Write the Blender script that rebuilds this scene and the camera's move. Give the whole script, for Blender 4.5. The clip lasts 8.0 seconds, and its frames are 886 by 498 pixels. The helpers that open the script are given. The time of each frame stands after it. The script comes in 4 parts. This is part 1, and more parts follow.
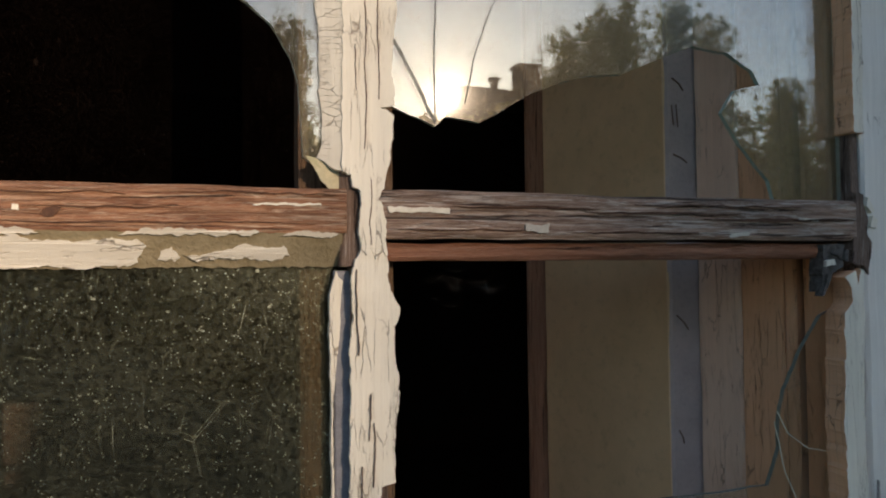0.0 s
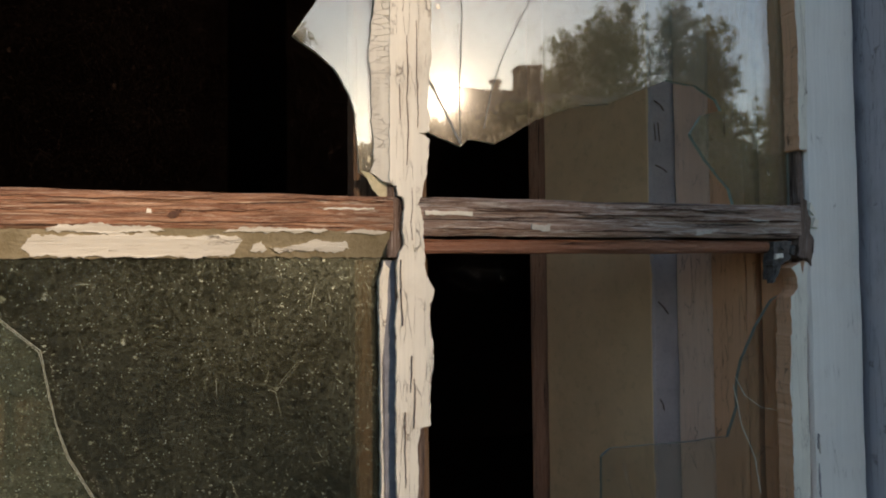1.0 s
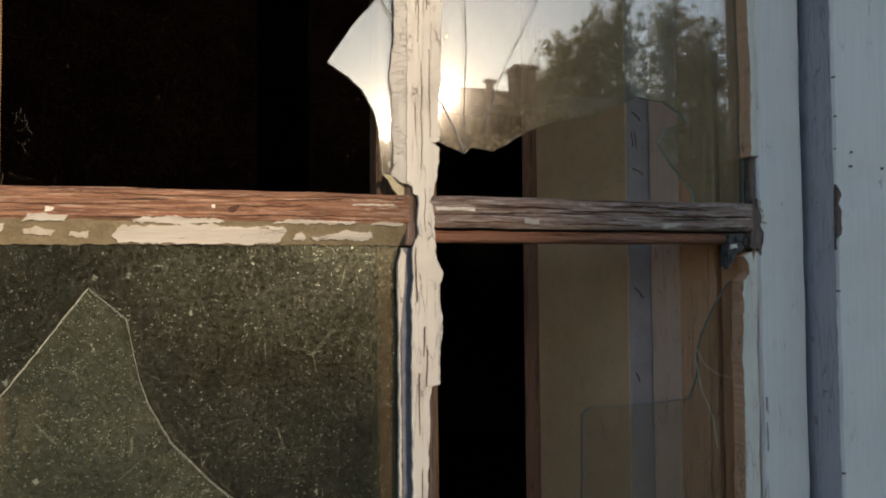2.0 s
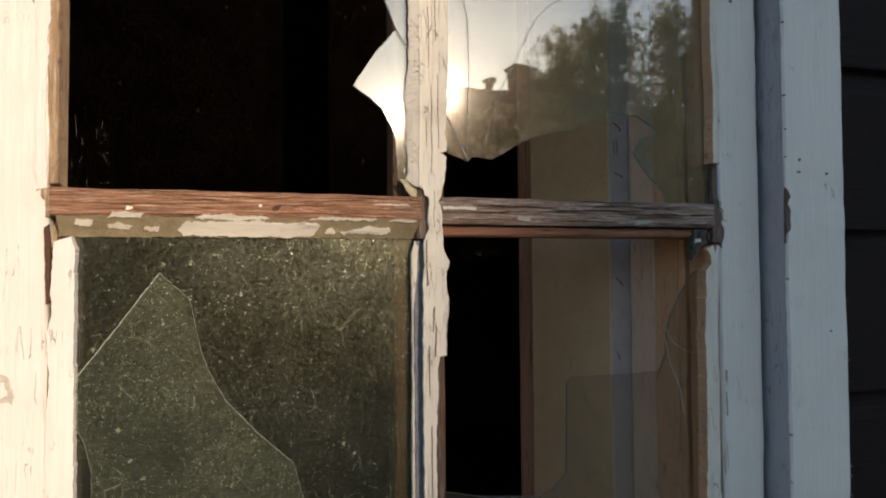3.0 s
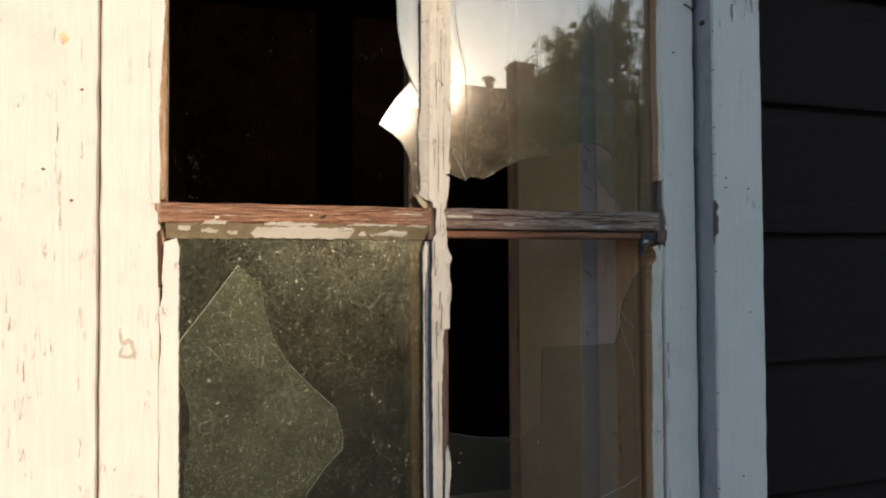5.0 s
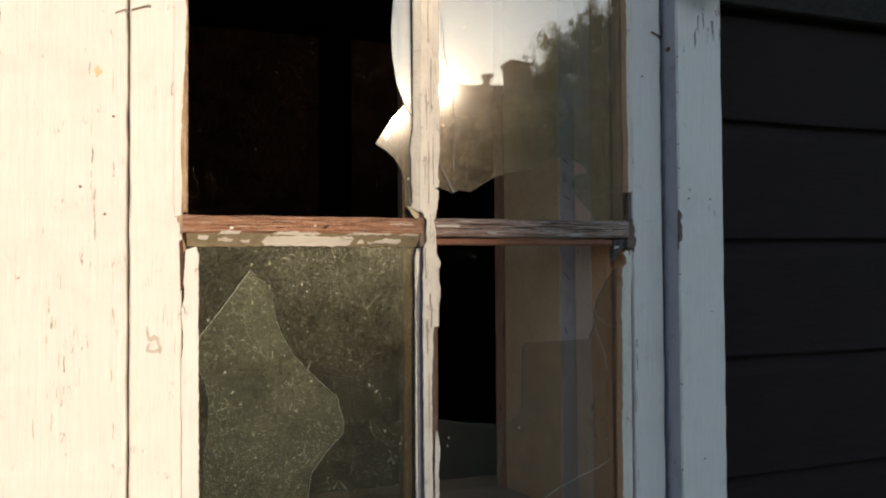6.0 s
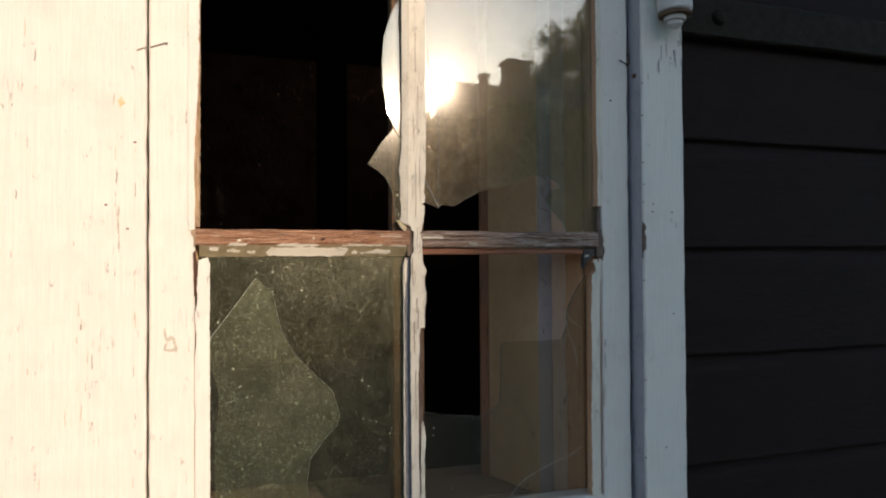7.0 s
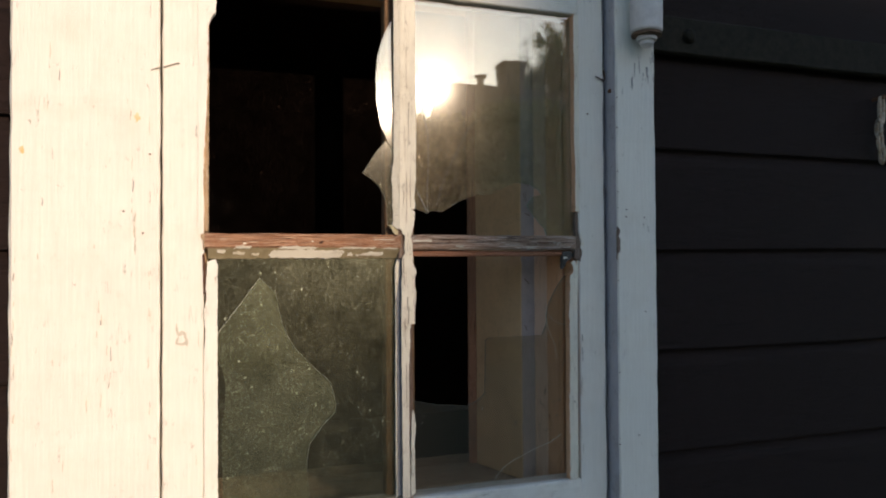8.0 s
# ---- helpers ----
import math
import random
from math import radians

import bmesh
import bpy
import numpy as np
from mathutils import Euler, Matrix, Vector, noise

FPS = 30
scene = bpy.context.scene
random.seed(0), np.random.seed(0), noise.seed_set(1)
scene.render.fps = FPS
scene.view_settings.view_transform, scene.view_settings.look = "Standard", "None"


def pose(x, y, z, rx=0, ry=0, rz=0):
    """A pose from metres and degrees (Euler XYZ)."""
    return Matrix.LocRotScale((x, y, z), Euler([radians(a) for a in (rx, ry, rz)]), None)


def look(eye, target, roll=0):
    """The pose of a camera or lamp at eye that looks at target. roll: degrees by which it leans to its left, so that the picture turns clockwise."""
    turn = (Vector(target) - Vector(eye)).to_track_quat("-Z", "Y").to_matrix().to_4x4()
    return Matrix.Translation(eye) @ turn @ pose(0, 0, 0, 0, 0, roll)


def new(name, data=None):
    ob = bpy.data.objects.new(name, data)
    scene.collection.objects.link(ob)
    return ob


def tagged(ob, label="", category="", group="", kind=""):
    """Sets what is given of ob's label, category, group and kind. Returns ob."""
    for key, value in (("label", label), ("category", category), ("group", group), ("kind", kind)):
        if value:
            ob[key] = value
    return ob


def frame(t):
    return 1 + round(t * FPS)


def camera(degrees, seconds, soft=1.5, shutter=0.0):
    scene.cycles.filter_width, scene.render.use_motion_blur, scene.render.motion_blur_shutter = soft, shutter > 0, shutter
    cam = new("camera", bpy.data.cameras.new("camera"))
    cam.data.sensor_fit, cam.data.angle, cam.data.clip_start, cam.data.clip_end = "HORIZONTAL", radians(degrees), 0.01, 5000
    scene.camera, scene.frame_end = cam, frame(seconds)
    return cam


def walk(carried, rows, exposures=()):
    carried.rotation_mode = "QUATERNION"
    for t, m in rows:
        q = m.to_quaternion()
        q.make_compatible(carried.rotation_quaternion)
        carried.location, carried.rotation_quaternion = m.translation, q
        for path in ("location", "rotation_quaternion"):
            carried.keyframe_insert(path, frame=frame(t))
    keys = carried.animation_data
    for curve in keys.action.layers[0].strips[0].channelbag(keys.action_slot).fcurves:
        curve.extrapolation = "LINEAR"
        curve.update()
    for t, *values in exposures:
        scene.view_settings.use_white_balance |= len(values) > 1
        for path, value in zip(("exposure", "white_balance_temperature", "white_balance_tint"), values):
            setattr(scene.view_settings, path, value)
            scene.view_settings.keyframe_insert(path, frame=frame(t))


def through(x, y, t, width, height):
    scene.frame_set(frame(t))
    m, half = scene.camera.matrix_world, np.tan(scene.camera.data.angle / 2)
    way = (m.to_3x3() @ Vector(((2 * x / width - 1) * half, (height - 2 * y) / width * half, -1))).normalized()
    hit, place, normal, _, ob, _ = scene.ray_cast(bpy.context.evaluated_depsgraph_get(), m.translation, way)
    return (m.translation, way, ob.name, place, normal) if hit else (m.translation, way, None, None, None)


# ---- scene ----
from mathutils.geometry import tessellate_polygon

# ---------- camera ----------
cam = camera(65.9, 8.0, soft=2.0)
PATH = [
    (0, (-0.0160, -0.3210, 1.3913), (0.5710, 1.5898, 1.4557), -0.67),
    (0.5, (-0.0391, -0.3581, 1.3896), (0.5503, 1.5520, 1.4531), -0.60),
    (1, (-0.0577, -0.4049, 1.3852), (0.5293, 1.5059, 1.4494), -0.60),
    (1.5, (-0.0748, -0.4446, 1.3809), (0.5238, 1.4627, 1.4437), -0.60),
    (3, (-0.1279, -0.5767, 1.3670), (0.4758, 1.3291, 1.4253), -0.45),
    (3.5, (-0.1444, -0.6229, 1.3683), (0.4579, 1.2835, 1.4214), -0.41),
    (4, (-0.1640, -0.6681, 1.3642), (0.4376, 1.2384, 1.4201), -0.42),
    (4.5, (-0.1786, -0.7128, 1.3611), (0.4248, 1.1932, 1.4162), -0.37),
    (6, (-0.2095, -0.8497, 1.3719), (0.4028, 1.0538, 1.4145), -0.40),
    (6.5, (-0.2155, -0.9002, 1.3775), (0.4008, 1.0019, 1.4238), -0.40),
    (7, (-0.2226, -0.9515, 1.3859), (0.3943, 0.9506, 1.4229), -0.37),
    (7.5, (-0.2321, -0.9944, 1.3871), (0.3932, 0.9050, 1.4240), -0.32),
    (8, (-0.2373, -1.0366, 1.3866), (0.3894, 0.8623, 1.4262), -0.35),
]
walk(cam, [(t, look(eye, target, roll)) for t, eye, target, roll in PATH], [(0.0, 0.42), (8.0, 0.42)])

# ---------- sun, sky ----------
SUN_EL, SUN_AZ = 14.3, 17.8          # degrees above the horizon; east of straight out from the wall
SUN_WAY = Vector((math.sin(radians(SUN_AZ)) * math.cos(radians(SUN_EL)), -math.cos(radians(SUN_AZ)) * math.cos(radians(SUN_EL)), math.sin(radians(SUN_EL))))
world = bpy.data.worlds.new("evening_sky")
scene.world = world
world.use_nodes = True
wn = world.node_tree
sky = wn.nodes.new("ShaderNodeTexSky")
sky.sky_type, sky.sun_disc = "NISHITA", False
sky.sun_elevation, sky.sun_rotation = radians(SUN_EL), radians(180 - SUN_AZ)
sky.air_density, sky.dust_density, sky.ozone_density = 1.0, 0.7, 2.0
wn.links.new(sky.outputs[0], wn.nodes["Background"].inputs[0])
wn.nodes["Background"].inputs[1].default_value = 0.15
sun = new("sun", bpy.data.lights.new("sun", "SUN"))
sun.data.energy, sun.data.angle, sun.data.color = 3.4, radians(0.53), (1.0, 0.745, 0.53)
sun.matrix_world = look(SUN_WAY * 60, (0, 0, 0))


# ---------- material helpers ----------
class Mat:
    """A small wrapper to write node materials in few lines."""

    def __init__(self, name):
        self.m = bpy.data.materials.new(name)
        self.m.use_nodes = True
        self.t = self.m.node_tree
        self.b = self.t.nodes["Principled BSDF"]
        self.out = self.t.nodes["Material Output"]
        tc = self.t.nodes.new("ShaderNodeTexCoord")
        info = self.t.nodes.new("ShaderNodeObjectInfo")
        add = self.t.nodes.new("ShaderNodeVectorMath")
        add.operation = "MULTIPLY_ADD"
        self.t.links.new(info.outputs["Random"], add.inputs[0])
        add.inputs[1].default_value = (3.1, 1.7, 5.3)
        self.t.links.new(tc.outputs["Object"], add.inputs[2])
        self.co = add.outputs[0]
        self.rand = info.outputs["Random"]

    def put(self, socket, v):
        if hasattr(v, "is_linked"):
            self.t.links.new(v, socket)
        elif isinstance(v, (tuple, list)) and len(v) == 3 and socket.type == "RGBA":
            socket.default_value = (*v, 1)
        else:
            socket.default_value = v

    def scaled(self, s):
        n = self.t.nodes.new("ShaderNodeVectorMath")
        n.operation = "MULTIPLY"
        self.t.links.new(self.co, n.inputs[0])
        n.inputs[1].default_value = s if isinstance(s, tuple) else (s, s, s)
        return n.outputs[0]

    def noise(self, s, detail=4.0, rough=0.6, dist=0.0):
        n = self.t.nodes.new("ShaderNodeTexNoise")
        self.t.links.new(self.scaled(s), n.inputs["Vector"])
        n.inputs["Scale"].default_value = 1.0
        n.inputs["Detail"].default_value, n.inputs["Roughness"].default_value, n.inputs["Distortion"].default_value = detail, rough, dist
        return n.outputs[0]

    def cells(self, s, feature="DISTANCE_TO_EDGE", rnd=1.0, warp=0.0, wscale=250):
        n = self.t.nodes.new("ShaderNodeTexVoronoi")
        n.feature = feature
        where = self.scaled(s)
        if warp:
            w = self.t.nodes.new("ShaderNodeTexNoise")
            self.t.links.new(self.scaled(wscale), w.inputs["Vector"])
            w.inputs["Scale"].default_value, w.inputs["Detail"].default_value = 1.0, 4.0
            a = self.t.nodes.new("ShaderNodeVectorMath")
            a.operation = "MULTIPLY_ADD"
            self.t.links.new(w.outputs["Color"], a.inputs[0])
            a.inputs[1].default_value = (warp, warp, warp)
            self.t.links.new(where, a.inputs[2])
            where = a.outputs[0]
        self.t.links.new(where, n.inputs["Vector"])
        n.inputs["Scale"].default_value, n.inputs["Randomness"].default_value = 1.0, rnd
        return n.outputs[0]

    def ramp(self, v, a, b, lo=0.0, hi=1.0):
        n = self.t.nodes.new("ShaderNodeMapRange")
        n.inputs[1].default_value, n.inputs[2].default_value, n.inputs[3].default_value, n.inputs[4].default_value = a, b, lo, hi
        self.put(n.inputs[0], v)
        return n.outputs[0]

    def math(self, op, a, b=0.0):
        n = self.t.nodes.new("ShaderNodeMath")
        n.operation = op
        self.put(n.inputs[0], a)
        self.put(n.inputs[1], b)
        return n.outputs[0]

    def mix(self, f, a, b):
        n = self.t.nodes.new("ShaderNodeMix")
        n.data_type = "RGBA"
        self.put(n.inputs[0], f)
        self.put(n.inputs[6], a)
        self.put(n.inputs[7], b)
        return n.outputs[2]

    def bump(self, h, strength=0.5, dist=0.001, under=None):
        n = self.t.nodes.new("ShaderNodeBump")
        n.inputs["Strength"].default_value, n.inputs["Distance"].default_value = strength, dist
        self.put(n.inputs["Height"], h)
        if under is not None:
            self.t.links.new(under, n.inputs["Normal"])
        return n.outputs[0]

    def done(self, color, rough=0.6, normal=None, metal=0.0, spec=0.4):
        self.put(self.b.inputs["Base Color"], color)
        self.put(self.b.inputs["Roughness"], rough)
        self.put(self.b.inputs["Metallic"], metal)
        self.put(self.b.inputs["Specular IOR Level"], spec)
        if normal is not None:
            self.t.links.new(normal, self.b.inputs["Normal"])
        return self.m


def paint(name, base, dirt, wood, along="z", crack=0.5, peel=0.7, alligator=False, fleck=0):
    """Old brushed oil paint: brush marks and cracks along the grain, stains, small chips down to the wood."""
    k = Mat(name)
    def run(u, v):
        return (v, v, u) if along == "z" else (u, v, v)
    brush = k.noise(run(9, 420), 6, 0.7)
    ridge = k.noise(run(16, 170), 6, 0.72, 0.4)
    stain = k.noise(14, 6, 0.68)
    blotch = k.noise(run(25, 70), 6, 0.7)
    fine = k.noise(900, 4, 0.7)
    cells = k.cells((80, 80, 300) if alligator else run(16, 190), warp=0.35, wscale=160)
    hair = k.cells((150, 150, 520) if alligator else run(45, 420), warp=0.8, wscale=300)
    where = k.noise(34 if not alligator else 50, 4, 0.65)
    line = k.math("MULTIPLY", k.ramp(cells, 0.028, 0.004), k.ramp(where, 0.60 - 0.2 * crack, 0.66 - 0.16 * crack))
    line2 = k.math("MULTIPLY", k.ramp(hair, 0.05, 0.01, 0, 0.6), k.ramp(where, 0.40 + 0.2 * crack, 0.34 + 0.1 * crack) if crack < 0.5 else k.ramp(blotch, 0.52, 0.64))
    line = k.math("MAXIMUM", line, line2 if crack >= 0.5 else k.math("MULTIPLY", line2, 0.3))
    flake = k.noise(run(30, 150), 9, 0.76, 0.7)
    chips = k.ramp(flake, peel, peel + 0.02)
    if fleck:
        chips = k.math("MULTIPLY", chips, k.ramp(k.noise(fleck, 3, 0.6), 0.52, 0.62))
    col = k.mix(k.ramp(brush, 0.3, 0.72), base, tuple(v * 0.88 for v in base))
    col = k.mix(k.ramp(blotch, 0.55, 0.8, 0, 0.45), col, dirt)
    col = k.mix(k.ramp(stain, 0.5, 0.78, 0, 0.5), col, dirt)
    col = k.mix(k.ramp(fine, 0.6, 0.85, 0, 0.3), col, dirt)
    col = k.mix(k.math("MULTIPLY", line, 0.6), col, tuple(v * 0.5 for v in wood))
    col = k.mix(chips, col, wood)
    h = k.math("SUBTRACT", k.math("ADD", k.math("MULTIPLY", brush, 0.35), k.math("MULTIPLY", ridge, 0.5)), k.math("ADD", k.math("MULTIPLY", line, 0.8), chips))
    nrm = k.bump(h, 0.8, 0.0012, k.bump(fine, 0.3, 0.0006))
    return k.done(col, k.ramp(stain, 0.3, 0.7, 0.5, 0.7), nrm, 0.0, 0.35)


def wood(name, a, b, pale, along="x", dark=(0.035, 0.02, 0.014), crackiness=0.5, wear=0.5, rough=0.8):
    """Bare weathered softwood: long grain, checks, greyed fibres and rubbed patches."""
    k = Mat(name)
    pick = {"x": lambda u, v: (u, v, v), "z": lambda u, v: (v, v, u), "y": lambda u, v: (v, u, v)}[along]
    grain = k.noise(pick(26, 760), 9, 0.74, 0.5)
    streak = k.noise(pick(34, 620), 7, 0.70, 0.6)
    fibre = k.noise(pick(150, 2400), 6, 0.8)
    seams = k.noise(pick(18, 430), 9, 0.74, 0.6)
    speck = k.noise(pick(420, 1500), 5, 0.75)
    col = k.mix(k.ramp(grain, 0.41, 0.58), a, b)
    col = k.mix(k.ramp(streak, 0.60 - 0.09 * wear, 0.69 - 0.09 * wear, 0, 0.85), col, pale)
    col = k.mix(k.ramp(fibre, 0.50, 0.62, 0, 0.4), col, pale)
    col = k.mix(k.ramp(seams, 0.56, 0.64, 0, 0.85), col, tuple(v * 0.4 for v in a))
    cut = k.ramp(k.noise(pick(9, 230), 9, 0.7, 0.6), 0.335 + 0.06 * crackiness, 0.36 + 0.06 * crackiness, 1.0, 0.0)
    col = k.mix(k.math("MULTIPLY", cut, 0.85), col, dark)
    col = k.mix(k.ramp(speck, 0.56, 0.66, 0, 0.5), col, tuple(v * 0.35 for v in a))
    h = k.math("SUBTRACT", k.math("ADD", grain, k.math("MULTIPLY", fibre, 0.7)), k.math("ADD", k.math("MULTIPLY", cut, 0.8), k.ramp(seams, 0.5, 0.6, 0, 0.5)))
    return k.done(col, rough, k.bump(h, 0.9, 0.0018), 0.0, 0.25)


def glass(name, mirror, veil, specks, tint=(0.9, 0.95, 0.92), dust=(0.42, 0.41, 0.33), streak=0.0, rough=0.012, sheen=0.12):
    """Thin old window glass: it lets light through, mirrors, and carries a film of dust with specks and wiped marks."""
    k = Mat(name)
    t = k.t
    clear = t.nodes.new("ShaderNodeBsdfTransparent")
    clear.inputs[0].default_value = (*tint, 1)
    gloss = t.nodes.new("ShaderNodeBsdfGlossy")
    gloss.inputs["Roughness"].default_value = rough
    wave = k.bump(k.noise(16, 2, 0.5), 0.05, 0.002)
    t.links.new(wave, gloss.inputs["Normal"])
    haze = t.nodes.new("ShaderNodeBsdfGlossy")
    haze.inputs["Roughness"].default_value = 0.12
    both = t.nodes.new("ShaderNodeMixShader")
    both.inputs[0].default_value = 0.017
    t.links.new(gloss.outputs[0], both.inputs[1])
    t.links.new(haze.outputs[0], both.inputs[2])
    body = t.nodes.new("ShaderNodeMixShader")
    body.inputs[0].default_value = mirror
    t.links.new(clear.outputs[0], body.inputs[1])
    t.links.new(both.outputs[0], body.inputs[2])
    film = t.nodes.new("ShaderNodeBsdfDiffuse")
    film.inputs[0].default_value = (*dust, 1)
    gleam = t.nodes.new("ShaderNodeBsdfGlossy")
    gleam.inputs[0].default_value = (*dust, 1)
    gleam.inputs["Roughness"].default_value = 0.31
    coat = t.nodes.new("ShaderNodeMixShader")
    coat.inputs[0].default_value = sheen
    t.links.new(film.outputs[0], coat.inputs[1])
    t.links.new(gleam.outputs[0], coat.inputs[2])
    cloud = k.noise(22, 5, 0.65)
    grit = k.noise(300, 4, 0.8)
    fine = k.noise(1100, 2, 0.6)
    crumbs = k.math("MULTIPLY", k.ramp(k.cells(520, "F1"), 0.26, 0.12), k.ramp(k.noise(210, 3, 0.7), 0.47, 0.58))
    dots = k.ramp(k.cells((150, 150, 190), "F1", warp=0.5, wscale=700), 0.17, 0.09)
    some = k.ramp(k.noise(60, 2, 0.5), 0.5, 0.62)
    big = k.math("MULTIPLY", k.ramp(k.cells((60, 60, 46), "F1", warp=0.35, wscale=600), 0.12, 0.06), k.ramp(k.noise(31, 2, 0.5), 0.54, 0.6))
    hair = k.math("MULTIPLY", k.ramp(k.cells((60, 60, 25)), 0.012, 0.0), k.ramp(k.noise(40, 2, 0.5), 0.55, 0.65))
    amount = k.math("MULTIPLY", k.ramp(cloud, 0.3, 0.75, 0.45, 1.5), veil)
    amount = k.math("MULTIPLY", amount, k.math("ADD", k.ramp(grit, 0.44, 0.70, 0.12, 1.2), k.math("ADD", k.ramp(fine, 0.56, 0.70, 0.0, 1.3), k.math("MULTIPLY", crumbs, 7.0))))
    marks = k.math("ADD", k.math("MULTIPLY", dots, some), k.math("MULTIPLY", big, 1.6))
    marks = k.math("ADD", marks, k.math("MULTIPLY", hair, 0.5 + streak))
    amount = k.math("MINIMUM", k.math("ADD", amount, k.math("MULTIPLY", marks, specks)), 0.85)
    last = t.nodes.new("ShaderNodeMixShader")
    t.links.new(amount, last.inputs[0])
    t.links.new(body.outputs[0], last.inputs[1])
    t.links.new(coat.outputs[0], last.inputs[2])
    t.links.new(last.outputs[0], k.out.inputs["Surface"])
    return k.m


def plain(name, a, b, scale=60, rough=0.6, metal=0.0, bump=0.3, spec=0.4):
    k = Mat(name)
    n1, n2 = k.noise(scale, 5, 0.65), k.noise(scale * 7, 3, 0.6)
    col = k.mix(k.ramp(n1, 0.35, 0.68), a, b)
    col = k.mix(k.ramp(n2, 0.55, 0.8, 0, 0.4), col, tuple(v * 0.5 for v in a))
    return k.done(col, rough, k.bump(k.math("ADD", n1, n2), bump, 0.001), metal, spec)


def leafy(name, a, b, through=0.35):
    k = Mat(name)
    t = k.t
    geo = t.nodes.new("ShaderNodeNewGeometry")
    col = k.mix(geo.outputs["Random Per Island"], a, b)
    d, tr, mx = t.nodes.new("ShaderNodeBsdfDiffuse"), t.nodes.new("ShaderNodeBsdfTranslucent"), t.nodes.new("ShaderNodeMixShader")
    t.links.new(col, d.inputs[0])
    t.links.new(col, tr.inputs[0])
    mx.inputs[0].default_value = through
    t.links.new(d.outputs[0], mx.inputs[1])
    t.links.new(tr.outputs[0], mx.inputs[2])
    t.links.new(mx.outputs[0], k.out.inputs["Surface"])
    return k.m


CREAM, DIRT = (0.79, 0.75, 0.635), (0.46, 0.41, 0.33)
M_PAINT = paint("white_paint", (0.80, 0.78, 0.72), (0.67, 0.63, 0.56), (0.64, 0.58, 0.50), "z", 0.1, 0.745, fleck=9)
M_PAINT_X = paint("white_paint_rail", (0.80, 0.78, 0.72), DIRT, (0.30, 0.20, 0.13), "x", 0.3, 0.76)
M_FLAKY = paint("flaking_cream_paint", CREAM, (0.50, 0.45, 0.36), (0.26, 0.17, 0.11), "z", 0.55, 0.76)
M_FLAKY_X = paint("flaking_cream_paint_lying", (0.80, 0.77, 0.69), (0.56, 0.50, 0.40), (0.26, 0.17, 0.11), "x", 0.3, 0.8)
M_CRAZED = paint("crazed_cream_paint", CREAM, (0.56, 0.51, 0.42), (0.62, 0.50, 0.38), "z", 0.9, 0.86, True)
# lilac paint, greyed further by the recess's shade put into its colour
M_LILAC = paint("grey_lilac_shaded_paint", (0.46, 0.44, 0.47), (0.25, 0.22, 0.21), (0.2, 0.14, 0.1), "z", 0.8, 0.74)
# slate-grey carries the shadow inside the groove, put into the base colour
M_GROOVE_SHADE = plain("slate_grey_groove_shade", (0.17, 0.175, 0.20), (0.26, 0.265, 0.29), 120, 0.7, 0.0, 0.4)
M_PUTTY = plain("old_putty", (0.72, 0.68, 0.58), (0.60, 0.55, 0.45), 90, 0.75, 0.0, 0.6)
M_PUTTY_FILM = plain("stained_putty_bed", (0.24, 0.20, 0.12), (0.34, 0.29, 0.19), 70, 0.85, 0.0, 0.7)
M_SMEAR = plain("pale_yellow_putty", (0.58, 0.52, 0.34), (0.44, 0.40, 0.27), 260, 0.6, 0.0, 0.5)
M_REDBAR = wood("red_brown_bare_wood", (0.29, 0.125, 0.070), (0.49, 0.265, 0.155), (0.74, 0.57, 0.42), "x", crackiness=0.8, wear=0.7)
M_GREYBAR = wood("greyed_bare_wood", (0.25, 0.15, 0.11), (0.50, 0.35, 0.265), (0.78, 0.69, 0.60), "x", crackiness=1.5, wear=0.95)
M_DARKRED = wood("dark_red_wood", (0.34, 0.15, 0.09), (0.46, 0.22, 0.135), (0.56, 0.36, 0.26), "x", crackiness=0.5, wear=0.3)
M_CHIP = plain("bare_chip_wood", (0.50, 0.46, 0.39), (0.62, 0.58, 0.50), 300, 0.8, 0.0, 0.6)
M_CHIPGREY = plain("grey_crack_wood", (0.27, 0.25, 0.24), (0.40, 0.38, 0.37), 300, 0.85)
M_STAPLE = plain("rusted_staple", (0.14, 0.09, 0.07), (0.22, 0.15, 0.12), 300, 0.8)
M_CRUMB = plain("grey_crumbling_putty", (0.06, 0.055, 0.050), (0.16, 0.148, 0.138), 220, 0.9, 0.0, 0.9, 0.15)
# for knot and splits; also colours the shade of the joint and slit
M_KNOT_GAP = plain("dark_knot_and_gap_shade", (0.06, 0.03, 0.02), (0.12, 0.06, 0.035), 500, 0.9)
M_CORE = wood("dark_upright_wood", (0.15, 0.10, 0.075), (0.26, 0.18, 0.14), (0.42, 0.35, 0.30), "z", crackiness=0.9, wear=0.4)
M_BROWN_Z = paint("brown_worn_jamb_wood", (0.80, 0.46, 0.265), (0.58, 0.29, 0.15), (0.34, 0.165, 0.09), "z", 0.7, 0.62)
M_EDGEWOOD = wood("pale_edge_wood", (0.42, 0.27, 0.15), (0.56, 0.40, 0.25), (0.72, 0.65, 0.53), "z", crackiness=0.6, wear=0.6)
M_PINK = paint("pale_worn_jamb_paint", (0.84, 0.61, 0.46), (0.60, 0.39, 0.26), (0.40, 0.21, 0.12), "z", 0.5, 0.64)
M_TAN = plain("tan_painted_board", (0.74, 0.52, 0.30), (0.62, 0.43, 0.245), 17, 0.6, 0.0, 0.15)
M_GREYSTRIP = plain("grey_painted_strip", (0.50, 0.42, 0.40), (0.42, 0.35, 0.335), 40, 0.6, 0.0, 0.3)
